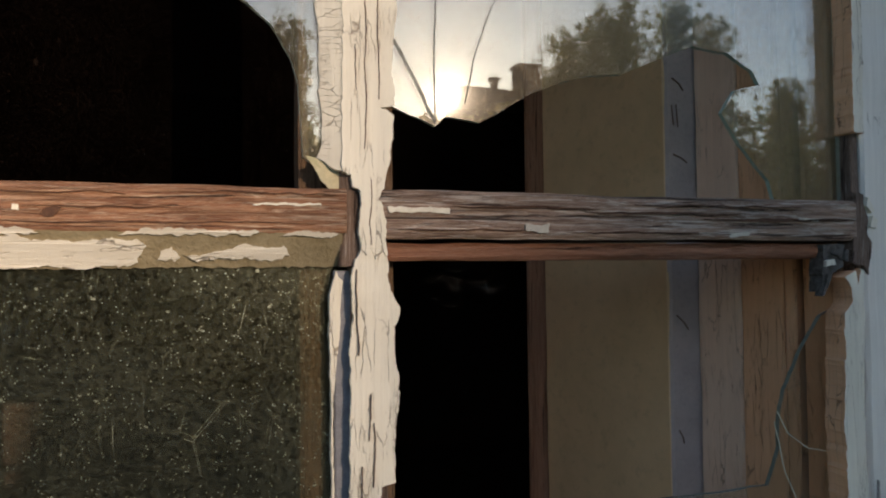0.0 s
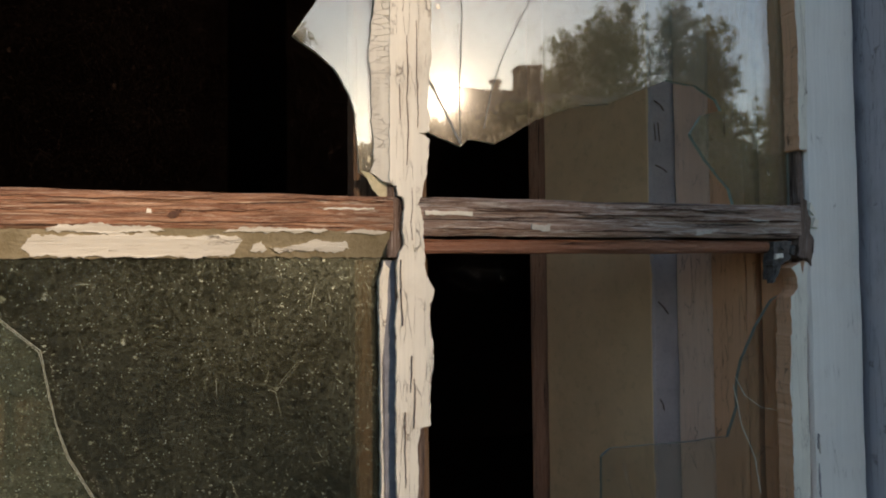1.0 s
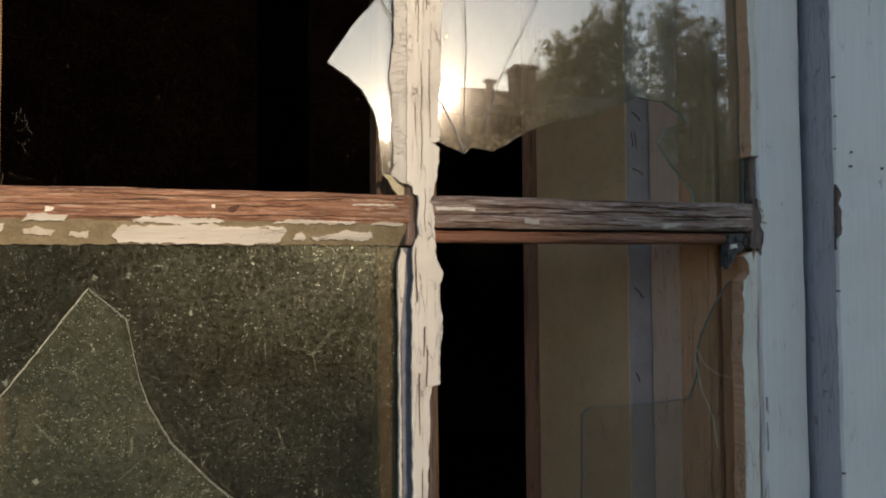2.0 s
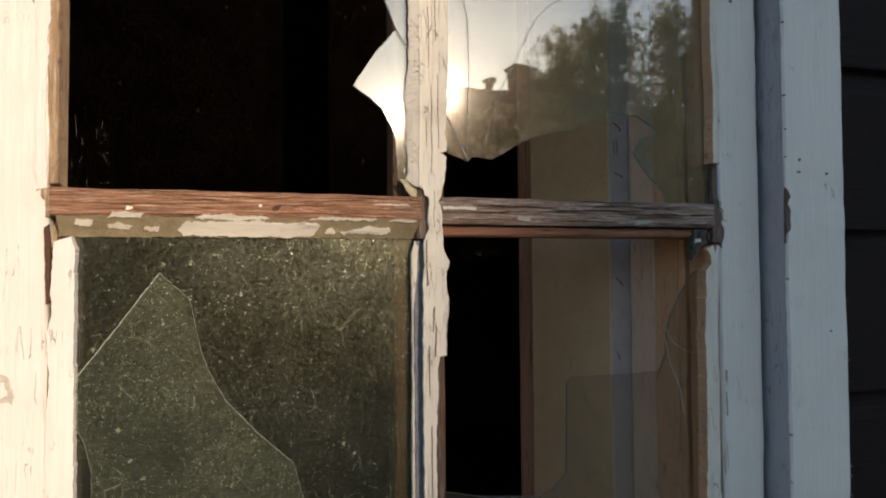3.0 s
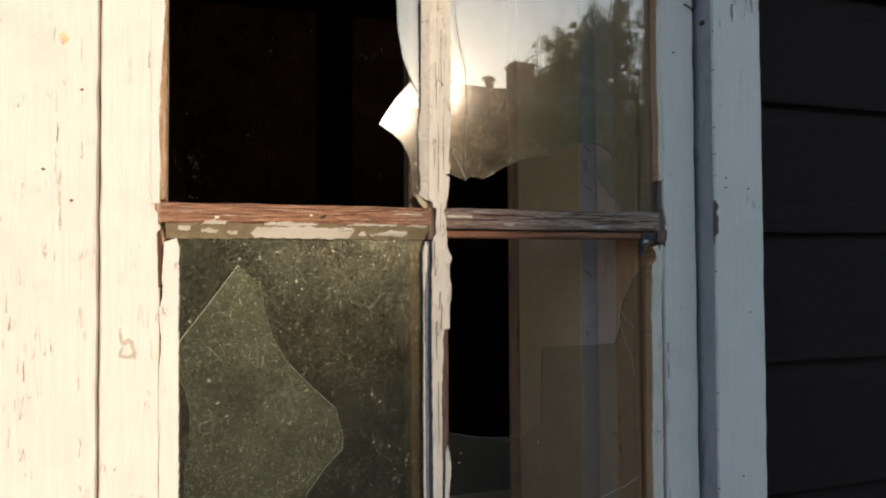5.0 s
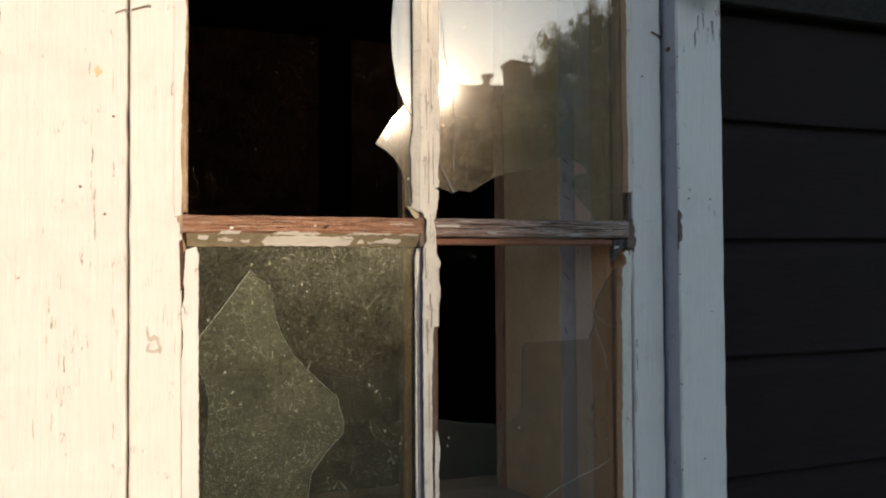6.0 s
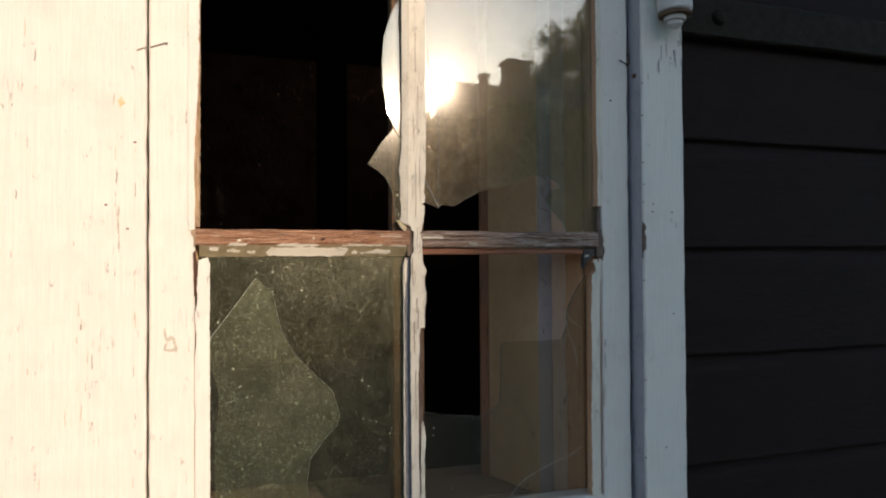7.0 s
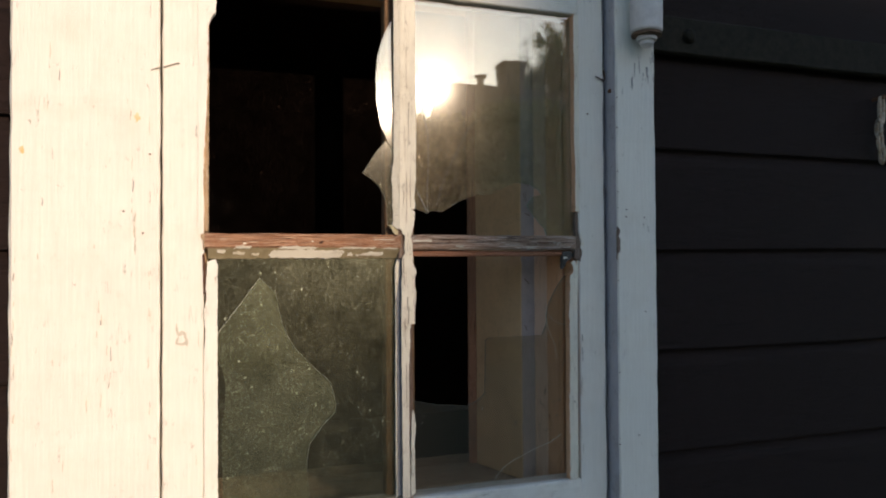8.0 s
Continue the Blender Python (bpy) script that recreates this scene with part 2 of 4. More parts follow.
M_REDEDGE = wood("red_brown_edge", (0.36, 0.18, 0.11), (0.46, 0.24, 0.15), (0.50, 0.30, 0.20), "z", crackiness=0.3, wear=0.2)
M_SILL = wood("inner_sill_wood", (0.42, 0.29, 0.19), (0.58, 0.44, 0.32), (0.68, 0.58, 0.47), "x", crackiness=0.4, wear=0.3)
M_INNERBAR = wood("dark_brown_inner_wood", (0.17, 0.10, 0.055), (0.25, 0.155, 0.09), (0.30, 0.21, 0.14), "z", crackiness=0.4, wear=0.2)
M_FARROOM = plain("dark_room_shell", (0.11, 0.070, 0.053), (0.14, 0.092, 0.072), 9, 0.9)
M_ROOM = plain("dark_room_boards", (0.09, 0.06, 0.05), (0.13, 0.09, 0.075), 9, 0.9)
M_WALL = wood("black_brown_tarred_board", (0.018, 0.0095, 0.0082), (0.023, 0.0130, 0.0115), (0.030, 0.020, 0.018), "x", (0.011, 0.0085, 0.008), 0.1, 0.1, 0.8)
M_IRON = plain("tarred_iron", (0.019, 0.017, 0.0135), (0.032, 0.028, 0.021), 80, 0.8, 0.0, 0.8, 0.12)
M_WHITEIRON = plain("white_painted_iron", (0.62, 0.60, 0.60), (0.52, 0.50, 0.50), 60, 0.5, 0.0, 0.4)
M_RUST = plain("rusty_steel", (0.22, 0.10, 0.045), (0.12, 0.06, 0.035), 300, 0.8, 0.3, 0.6)
M_DARKRUST = plain("dark_rust", (0.10, 0.06, 0.04), (0.20, 0.13, 0.09), 200, 0.8)
M_RUSTSTAIN = plain("rust_stain", (0.66, 0.46, 0.20), (0.78, 0.68, 0.48), 160, 0.7)
M_NAIL = plain("dull_nail_steel", (0.40, 0.36, 0.30), (0.28, 0.23, 0.18), 300, 0.6, 0.4, 0.4)
M_GLASS = glass("old_window_glass", 0.185, 0.10, 0.26, dust=(0.56, 0.48, 0.36), rough=0.018, sheen=0.15)
M_GLASS_SHARD = glass("broken_window_glass", 0.17, 0.06, 0.28, dust=(0.50, 0.47, 0.38))
M_GLASS_DIRTY = glass("dirty_window_glass", 0.05, 0.122, 0.60, (0.72, 0.73, 0.67), (0.42, 0.45, 0.35), 0.4, sheen=0.78)
M_GLASS_LOOSE = glass("dusty_loose_glass", 0.06, 0.165, 0.60, (0.85, 0.88, 0.82), (0.43, 0.47, 0.36), 0.3, sheen=0.78)
M_GLASS_LOW = glass("smeared_window_glass", 0.05, 0.032, 0.40, (0.90, 0.88, 0.84), (0.42, 0.38, 0.31), 0.6)
# film kept very thin, only there to raise the black behind it
M_GLASS_LIFT = glass("black_lifting_inner_glass", 0.0, 0.0019, 0.012, (0.98, 0.97, 0.96), (0.52, 0.36, 0.30), 0.0)
M_EDGE = plain("green_glass_edge", (0.34, 0.46, 0.38), (0.50, 0.58, 0.48), 400, 0.15, 0.0, 0.3, 0.8)
M_EDGE_PALE = plain("pale_dusty_glass_edge", (0.72, 0.70, 0.55), (0.62, 0.62, 0.48), 400, 0.4, 0.0, 0.3, 0.5)
M_EDGE_DIM = plain("dull_glass_edge", (0.15, 0.165, 0.135), (0.25, 0.26, 0.21), 400, 0.25, 0.0, 0.3, 0.6)
M_RIM = plain("dusty_chipped_rim", (0.36, 0.37, 0.29), (0.22, 0.24, 0.19), 260, 0.4, 0.0, 0.4, 0.5)
M_CRACK = plain("crack_in_glass", (0.10, 0.10, 0.085), (0.30, 0.30, 0.26), 300, 0.25, 0.0, 0.4, 0.8)
M_WEB = plain("grey_cobweb", (0.45, 0.43, 0.40), (0.35, 0.33, 0.30), 300, 0.9)
M_GRASS = plain("dry_mown_grass_ground", (0.22, 0.18, 0.09), (0.30, 0.25, 0.14), 1.3, 0.95, 0.0, 0.8)
M_LEAF = leafy("birch_leaves", (0.17, 0.175, 0.08), (0.32, 0.31, 0.16), 0.6)
M_BUSH = leafy("bush_leaves", (0.15, 0.145, 0.05), (0.50, 0.43, 0.17), 0.6)
M_BARK = plain("tree_bark", (0.16, 0.14, 0.12), (0.09, 0.075, 0.06), 6, 0.9, 0.0, 0.8)
M_ROOF = plain("dark_roof_tiles", (0.075, 0.05, 0.042), (0.11, 0.075, 0.06), 2, 0.85)
M_HOUSE = plain("brown_house_wall", (0.16, 0.10, 0.07), (0.20, 0.13, 0.09), 2, 0.85)
M_BRICK = plain("chimney_brick", (0.20, 0.11, 0.08), (0.26, 0.16, 0.12), 5, 0.9)


# ---------- mesh helpers ----------
def part(name, bm, material, parent=None, label=""):
    """Links a bmesh as one mesh object under a thing or a part."""
    me = bpy.data.meshes.new(name)
    bmesh.ops.recalc_face_normals(bm, faces=bm.faces)
    bm.to_mesh(me)
    bm.free()
    for m in material if isinstance(material, (list, tuple)) else (material,):
        me.materials.append(m)
    ob = new(name, me)
    if parent is not None:
        ob.parent = parent
    if label:
        ob["label"] = label
    return ob


def thing(name, label, category, group="", kind="", at=(0, 0, 0)):
    ob = new(name)
    ob.empty_display_size = 0.05
    ob.location = at
    return tagged(ob, label, category, group, kind)


def plank(x0, x1, y0, y1, z0, z1, axis="z", wob=0.0006, step=0.02, chamfer=0.0015, seed=0, lean=(0, 0)):
    """A sawn member: a chamfered section swept along one axis, with worn, slightly wandering edges. lean: shift of the far end."""
    bm = bmesh.new()
    lo, hi = Vector((x0, y0, z0)), Vector((x1, y1, z1))
    ax = "xyz".index(axis)
    u, v = [i for i in range(3) if i != ax]
    c = min(chamfer, (hi[u] - lo[u]) * 0.3, (hi[v] - lo[v]) * 0.3)
    sec = [(lo[u] + c, lo[v]), (hi[u] - c, lo[v]), (hi[u], lo[v] + c), (hi[u], hi[v] - c), (hi[u] - c, hi[v]), (lo[u] + c, hi[v]), (lo[u], hi[v] - c), (lo[u], lo[v] + c)]
    n = max(1, int(round((hi[ax] - lo[ax]) / step)))
    rings = []
    for i in range(n + 1):
        s = lo[ax] + (hi[ax] - lo[ax]) * i / n
        ring = []
        for j, (a, b) in enumerate(sec):
            p = Vector((0, 0, 0))
            q = Vector((j // 2 * 7.3 + seed * 3.7, s * 31, seed * 1.3))
            p[ax], p[u], p[v] = s, a + wob * noise.noise(q) + lean[0] * i / n, b + wob * noise.noise(q + Vector((40, 0, 9))) + lean[1] * i / n
            ring.append(bm.verts.new(p))
        rings.append(ring)
    for r, q in zip(rings, rings[1:]):
        for j in range(8):
            bm.faces.new((r[j], r[(j + 1) % 8], q[(j + 1) % 8], q[j]))
    bm.faces.new(rings[0])
    bm.faces.new(rings[-1][::-1])
    return bm


def ragged(points, step=0.002, amp=0.0008, seed=0):
    """A closed outline with its sides broken into short, uneven steps."""
    out = []
    for i, a in enumerate(points):
        b = points[(i + 1) % len(points)]
        d = math.hypot(b[0] - a[0], b[1] - a[1])
        n = max(1, int(d / step))
        for j in range(n):
            x, z = a[0] + (b[0] - a[0]) * j / n, a[1] + (b[1] - a[1]) * j / n
            dx = dz = 0.0
            for f, g in ((140, 1.0), (430, 0.75), (1150, 0.55)):
                q = Vector((x * f, seed * 5.1 + f, z * f))
                dx += g * noise.noise(q)
                dz += g * noise.noise(q + Vector((17, 3, 5)))
            out.append((x + amp * dx, z + amp * dz))
    return out


def slab(outline, y0, y1, curl=0.0, seed=0, slope=None):
    """An outline in the wall's plane made y1 - y0 thick; its rim takes the second material. curl lifts the front unevenly."""
    bm = bmesh.new()
    def lift(x, z):
        lean = slope[1] * (slope[0] - (x if len(slope) > 2 else z)) if slope else 0.0
        return lean + curl * (noise.noise(Vector((x * 60, seed * 2.7, z * 25))) - 0.3)
    f = [bm.verts.new((x, y0 + lift(x, z), z)) for x, z in outline]
    b = [bm.verts.new((x, y1, z)) for x, z in outline]
    n = len(outline)
    for i, j, k in tessellate_polygon([[Vector((x, z, 0)) for x, z in outline]]):
        bm.faces.new((f[i], f[j], f[k]))
        bm.faces.new((b[i], b[k], b[j]))
    for i in range(n):
        rim = bm.faces.new((f[i], b[i], b[(i + 1) % n], f[(i + 1) % n]))
        rim.material_index = 1
    return bm


def band(x0, x1, z0, z1):
    return [(x0, z0), (x1, z0), (x1, z1), (x0, z1)]


def tube(points, radius, sides=8, taper=1.0):
    """A round rod along a line of points."""
    bm = bmesh.new()
    rings = []
    pts = [Vector(p) for p in points]
    for i, p in enumerate(pts):
        way = (pts[min(i + 1, len(pts) - 1)] - pts[max(i - 1, 0)]).normalized()
        side = way.cross(Vector((0.31, 0.2, 0.93))).normalized()
        up = way.cross(side)
        r = radius * (1 + (taper - 1) * i / max(1, len(pts) - 1))
        rings.append([bm.verts.new(p + r * (math.cos(k * math.tau / sides) * side + math.sin(k * math.tau / sides) * up)) for k in range(sides)])
    for r, q in zip(rings, rings[1:]):
        for k in range(sides):
            bm.faces.new((r[k], r[(k + 1) % sides], q[(k + 1) % sides], q[k]))
    bm.faces.new(rings[0])
    bm.faces.new(rings[-1][::-1])
    return bm


def lathe(profile, at, axis="z", sides=24):
    """A turned form: (radius, height) pairs round an axis through at."""
    bm = bmesh.new()
    rings = []
    for r, h in profile:
        ring = []
        for k in range(sides):
            a = k * math.tau / sides
            p = (r * math.cos(a), r * math.sin(a), h) if axis == "z" else (r * math.cos(a), h, r * math.sin(a))
            ring.append(bm.verts.new(Vector(at) + Vector(p)))
        rings.append(ring)
    for r, q in zip(rings, rings[1:]):
        for k in range(sides):
            bm.faces.new((r[k], r[(k + 1) % sides], q[(k + 1) % sides], q[k]))
    bm.faces.new(rings[0])
    bm.faces.new(rings[-1][::-1])
    return bm


def boxy(x0, x1, y0, y1, z0, z1):
    return plank(x0, x1, y0, y1, z0, z1, "z", 0.0, 99, 0.004)


# ---------- ground, room, outer wall ----------
bm = bmesh.new()
bmesh.ops.create_circle(bm, cap_ends=True, radius=1500, segments=64)
ground = tagged(part("ground", bm, M_GRASS), "dark mown grass in evening shade", "ground", kind="structure")

WINDOW_L, WINDOW_R, WINDOW_B, WINDOW_T = -0.314, 0.404, 0.95, 1.875

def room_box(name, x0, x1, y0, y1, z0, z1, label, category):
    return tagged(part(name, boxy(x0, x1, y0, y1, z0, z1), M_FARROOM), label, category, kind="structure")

# unseen shell: its depth and dark colour keep the openings black
room_box("wall_west", -2.6, -2.5, 0.34, 4.5, 0.0, 2.6, "unseen room wall, coloured dark so the openings look unlit", "wall")
room_box("wall_east", 2.5, 2.6, 0.34, 4.5, 0.0, 2.6, "unseen room wall, coloured dark so the openings look unlit", "wall")
room_box("wall_north", -2.6, 2.6, 4.5, 4.6, 0.0, 2.6, "unseen room wall, coloured dark so the openings look unlit", "wall")
room_box("ceiling", -2.6, 2.6, 0.04, 4.6, 2.6, 2.7, "unseen room ceiling, coloured dark so the openings look unlit", "ceiling")
room_box("floor", -2.6, 2.6, 0.34, 4.5, 0.02, 0.12, "unseen room floor, coloured dark so the openings look unlit", "floor")

wall = thing("wall_south", "black-brown tarred weatherboard wall of an old house", "wall", kind="structure")
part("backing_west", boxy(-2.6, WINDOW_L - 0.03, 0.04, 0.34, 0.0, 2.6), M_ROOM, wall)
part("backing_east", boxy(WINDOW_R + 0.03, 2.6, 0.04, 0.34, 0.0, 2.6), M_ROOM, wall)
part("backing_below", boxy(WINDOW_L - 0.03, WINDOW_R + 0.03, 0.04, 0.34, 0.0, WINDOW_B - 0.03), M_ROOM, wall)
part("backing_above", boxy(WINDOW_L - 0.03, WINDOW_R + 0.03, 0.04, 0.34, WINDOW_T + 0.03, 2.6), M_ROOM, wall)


def weatherboard(x0, x1, z0, z1, seed):
    """A lapped board: flat face, bevelled top edge, square lower edge that overhangs the one below."""
    bm = bmesh.new()
    prof = [(0.0135, z0), (0.0125, z0 + 0.003), (0.0125, z1 - 0.030), (0.0150, z1 - 0.020), (0.0245, z1 - 0.006), (0.0245, z1 + 0.012), (0.038, z1 + 0.012), (0.038, z0)]
    n = max(2, int((x1 - x0) / 0.06))
    rings = []
    for i in range(n + 1):
        x = x0 + (x1 - x0) * i / n
        rings.append([bm.verts.new((x, y + 0.0012 * noise.noise(Vector((x * 5, seed * 3.1, j))), z + 0.0022 * noise.noise(Vector((x * 3, seed * 7.7, j // 2)))) ) for j, (y, z) in enumerate(prof)])
    for r, q in zip(rings, rings[1:]):
        for j in range(len(prof)):
            bm.faces.new((r[j], r[(j + 1) % len(prof)], q[(j + 1) % len(prof)], q[j]))
    bm.faces.new(rings[0])
    bm.faces.new(rings[-1][::-1])
    return bm

JOINTS = [0.03, 0.135, 0.317, 0.499, 0.681, 0.863, 1.045, 1.2265, 1.408, 1.590, 1.770, 1.952, 2.134, 2.316, 2.498, 2.606]
for i, (z0, z1) in enumerate(zip(JOINTS, JOINTS[1:])):
    part("weatherboard", weatherboard(0.4875, 2.6, z0, z1, i), M_WALL, wall)
    part("weatherboard", weatherboard(-2.6, -0.4990, z0, z1, i + 40), M_WALL, wall)
    if z1 < 0.90 or z0 > 1.95:
        part("weatherboard", weatherboard(-0.5015, 0.4875, z0, z1, i + 80), M_WALL, wall)

roof = thing("roof", "dark board roof of the old house", "roof", kind="structure")
for sgn in (1, -1):
    bm = plank(-2.85, 2.85, 0.0, 2.75, 0.0, 0.06, "x", 0.0, 3, 0.004)
    bm.transform(Matrix.Translation((0, 2.3, 4.05)) @ Matrix.Rotation(radians(-32), 4, "X") if sgn > 0 else Matrix.Translation((0, 2.3, 4.05)) @ Matrix.Rotation(radians(180), 4, "Z") @ Matrix.Rotation(radians(-32), 4, "X"))
    part("roof_slope", bm, M_WALL, roof)

# ---------- casing boards round the window ----------
trim = thing("trim", "white-painted window casing boards, sunlit and worn", "window trim", kind="structure")
part("casing_board", plank(-0.4975, -0.3142, -0.008, 0.036, 0.86, 1.985, "z", 0.0012, 0.012, 0.003, 1), M_PAINT, trim)
part("casing_board", plank(0.4085, 0.4872, -0.026, 0.036, 0.86, 1.985, "z", 0.0013, 0.012, 0.003, 2), M_PAINT, trim)
part("head_board", plank(-0.3135, 0.404, -0.004, 0.036, 1.884, 1.985, "x", 0.001, 0.03, 0.003, 3), M_PAINT_X, trim)
part("sill_board", plank(-0.3135, 0.404, -0.05, 0.036, 0.86, 0.945, "x", 0.001, 0.03, 0.004, 4), M_PAINT_X, trim)
# solid dark strips fill the open joint in place of its shade
for z0, z1, s in ((0.955, 1.21, 221), (1.235, 1.37, 222), (1.385, 1.52, 223), (1.56, 1.86, 224)):
    part("dark_gap", plank(0.4004, 0.4018, 0.0030, 0.0096, z0, z1, "z", 0.0005, 0.006, 0.0003, s), M_KNOT_GAP, trim, "dark strip standing for the shade in the open joint")
# strip and board side get the shaded lilac instead of the front's white
part("rebate_strip", plank(0.4006, 0.4083, 0.010, 0.036, 0.95, 1.88, "z", 0.0006, 0.03, 0.001, 5), M_LILAC, trim, "rebate strip beside the casement, lilac paint with shade in its grey")
ret = part("casing_return", slab(ragged(band(-0.0255, 0.0085, 0.87, 1.98), 0.008, 0.0010, 6), 0.0, 0.0008), M_LILAC, trim, "side of the casing board, shade put into its grey-lilac paint")
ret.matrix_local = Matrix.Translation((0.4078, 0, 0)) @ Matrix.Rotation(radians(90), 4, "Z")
part("bare_patch", slab(ragged([(0.4082, 1.400), (0.4125, 1.402), (0.4150, 1.408), (0.4130, 1.416), (0.4142, 1.424), (0.4110, 1.430), (0.4138, 1.436), (0.4125, 1.441), (0.4082, 1.446)], 0.0015, 0.0013, 7), -0.0272, -0.024), M_CORE, trim, "chip down to brown wood")
ret = part("bare_patch", slab(ragged([(-0.0265, 1.390), (-0.010, 1.394), (-0.012, 1.412), (-0.016, 1.430), (-0.0265, 1.440)], 0.002, 0.0012, 8), -0.0012, 0.0), M_CORE, trim)
ret.matrix_local = Matrix.Translation((0.4071, 0, 0)) @ Matrix.Rotation(radians(90), 4, "Z")

# ---------- the casement ----------
win = thing("window_1", "old white casement window with broken panes and flaking paint", "window", kind="structure")
part("stile", plank(-0.3113, -0.2555, 0.0, 0.042, 0.95, 1.875, "z", 0.0009, 0.008, 0.002, 11), M_PAINT, win)
part("stile", plank(0.3500, 0.4003, 0.0, 0.042, 0.95, 1.875, "z", 0.0011, 0.008, 0.002, 12), M_PAINT, win)
part("rail", plank(-0.2553, 0.3498, 0.001, 0.042, 1.812, 1.875, "x", 0.001, 0.012, 0.002, 13), M_PAINT_X, win)
part("rail", plank(-0.2553, 0.3498, 0.001, 0.042, 0.95, 1.0175, "x", 0.001, 0.012, 0.002, 14), M_PAINT_X, win)
part("bare_edge", slab(ragged([(-0.2590, 1.4300), (-0.2550, 1.4330), (-0.2545, 1.4100), (-0.2575, 1.4085), (-0.2568, 1.4180), (-0.2600, 1.4240)], 0.0012, 0.0016, 72), -0.0012, 0.004), M_EDGEWOOD, win)
# rebates behind the glass
part("rebate", plank(-0.2553, -0.2505, 0.016, 0.042, 1.022, 1.811, "z", 0.0006, 0.03, 0.001, 15), M_EDGEWOOD, win)
part("rebate", plank(0.3440, 0.3498, 0.018, 0.042, 1.022, 1.811, "z", 0.0006, 0.03, 0.001, 16), M_BROWN_Z, win)
part("bare_edge", plank(0.3445, 0.3498, 0.0020, 0.0114, 1.384, 1.474, "z", 0.0006, 0.004, 0.001, 19), M_CORE, win, "dark bare wood where the putty has fallen out")

part("inner_bar", plank(0.0150, 0.0620, 0.0185, 0.046, 1.022, 1.807, "z", 0.0006, 0.02, 0.002, 18), M_INNERBAR, win, "brown inner face of the upright bar")
# upright glazing bar: dark wood core under two long skins of paint
part("glazing_bar", plank(0.0330, 0.0548, 0.003, 0.018, 1.394, 1.811, "z", 0.0009, 0.006, 0.002, 17), M_CORE, win, "upright glazing bar of dark bare wood")
part("glazing_bar", plank(0.0378, 0.0548, 0.003, 0.018, 1.018, 1.3935, "z", 0.0007, 0.006, 0.002, 27), M_CORE, win, "upright glazing bar of dark bare wood")
BAR_TEAR = [(0.0590, 1.507), (0.0580, 1.496), (0.0570, 1.487), (0.0588, 1.482), (0.0590, 1.4725), (0.0568, 1.4705), (0.0512, 1.4700), (0.0550, 1.4690), (0.0582, 1.4665), (0.0580, 1.459),
     (0.0568, 1.451), (0.0560, 1.443), (0.0540, 1.438), (0.0532, 1.431), (0.0505, 1.4265)]
part("paint_skin", slab(ragged([(0.0360, 1.811), (0.0352, 1.70), (0.0342, 1.60), (0.0338, 1.50), (0.0332, 1.468), (0.0330, 1.439), (0.0372, 1.437), (0.0382, 1.4315), (0.0418, 1.430), (0.0420, 1.424), (0.0410, 1.418),
     (0.0412, 1.410), (0.0418, 1.403), (0.0448, 1.3985), (0.0472, 1.4025), (0.0492, 1.3970), (0.0520, 1.4010), (0.0545, 1.3985), (0.0540, 1.416), (0.0515, 1.4235)] + BAR_TEAR[::-1] + [(0.0602, 1.525), (0.0610, 1.59), (0.0602, 1.66), (0.0604, 1.74), (0.0600, 1.811)], 0.0012, 0.0008, 21), -0.0006, 0.0032, 0.0008, 1), M_FLAKY, win, "cracked cream paint skin with torn edges")
part("paint_skin", slab(ragged([(0.0262, 1.811), (0.0258, 1.64), (0.0252, 1.55), (0.0215, 1.519), (0.0232, 1.506), (0.0230, 1.479), (0.0242, 1.466), (0.0244, 1.453), (0.0222, 1.446), (0.0268, 1.442), (0.0334, 1.439), (0.0345, 1.468), (0.0350, 1.55), (0.0356, 1.66), (0.0366, 1.811)], 0.0012, 0.0006, 22), -0.0004, 0.0064, 0.0004, 2, (0.0345, 0.40, "x")), M_CRAZED, win, "crazed putty paint beside the glass")
part("paint_skin", slab(ragged([(0.0420, 1.4010), (0.0390, 1.397), (0.0370, 1.387), (0.0382, 1.371), (0.0368, 1.360), (0.0362, 1.348), (0.0370, 1.334), (0.0362, 1.321), (0.0360, 1.250), (0.0366, 1.15), (0.0372, 1.020), (0.0490, 1.020), (0.0478, 1.10), (0.0474, 1.200), (0.0482, 1.241), (0.0500, 1.260), (0.0492, 1.276), (0.0512, 1.2895), (0.0575, 1.291),
     (0.0574, 1.306), (0.0582, 1.322), (0.0602, 1.333), (0.0600, 1.339), (0.0580, 1.349), (0.0580, 1.364), (0.0602, 1.369), (0.0610, 1.374), (0.0582, 1.379), (0.0552, 1.386), (0.0552, 1.394), (0.0540, 1.4060), (0.0470, 1.4075), (0.0425, 1.4055)], 0.0012, 0.0007, 23), 0.0001, 0.0032, 0.0010, 3), M_FLAKY, win, "cracked cream paint skin with torn edges")
part("paint_flake", slab(ragged([(0.0505, 1.020), (0.0572, 1.028), (0.0562, 1.10), (0.0582, 1.13), (0.0552, 1.155), (0.0522, 1.15), (0.0508, 1.09)], 0.002, 0.0009, 24), 0.0, 0.006), M_FLAKY, win)
part("putty_strip", slab(ragged([(0.0282, 1.020), (0.0302, 1.020), (0.0300, 1.20), (0.0296, 1.30), (0.0295, 1.329), (0.0310, 1.344), (0.0325, 1.362), (0.0334, 1.377), (0.0340, 1.387), (0.0312, 1.392), (0.0298, 1.387), (0.0282, 1.379), (0.0278, 1.360), (0.0284, 1.338), (0.0286, 1.30), (0.0280, 1.20)], 0.0012, 0.0005, 25), 0.0078, 0.0128), M_FLAKY, win, "thin upright strip of cream putty")
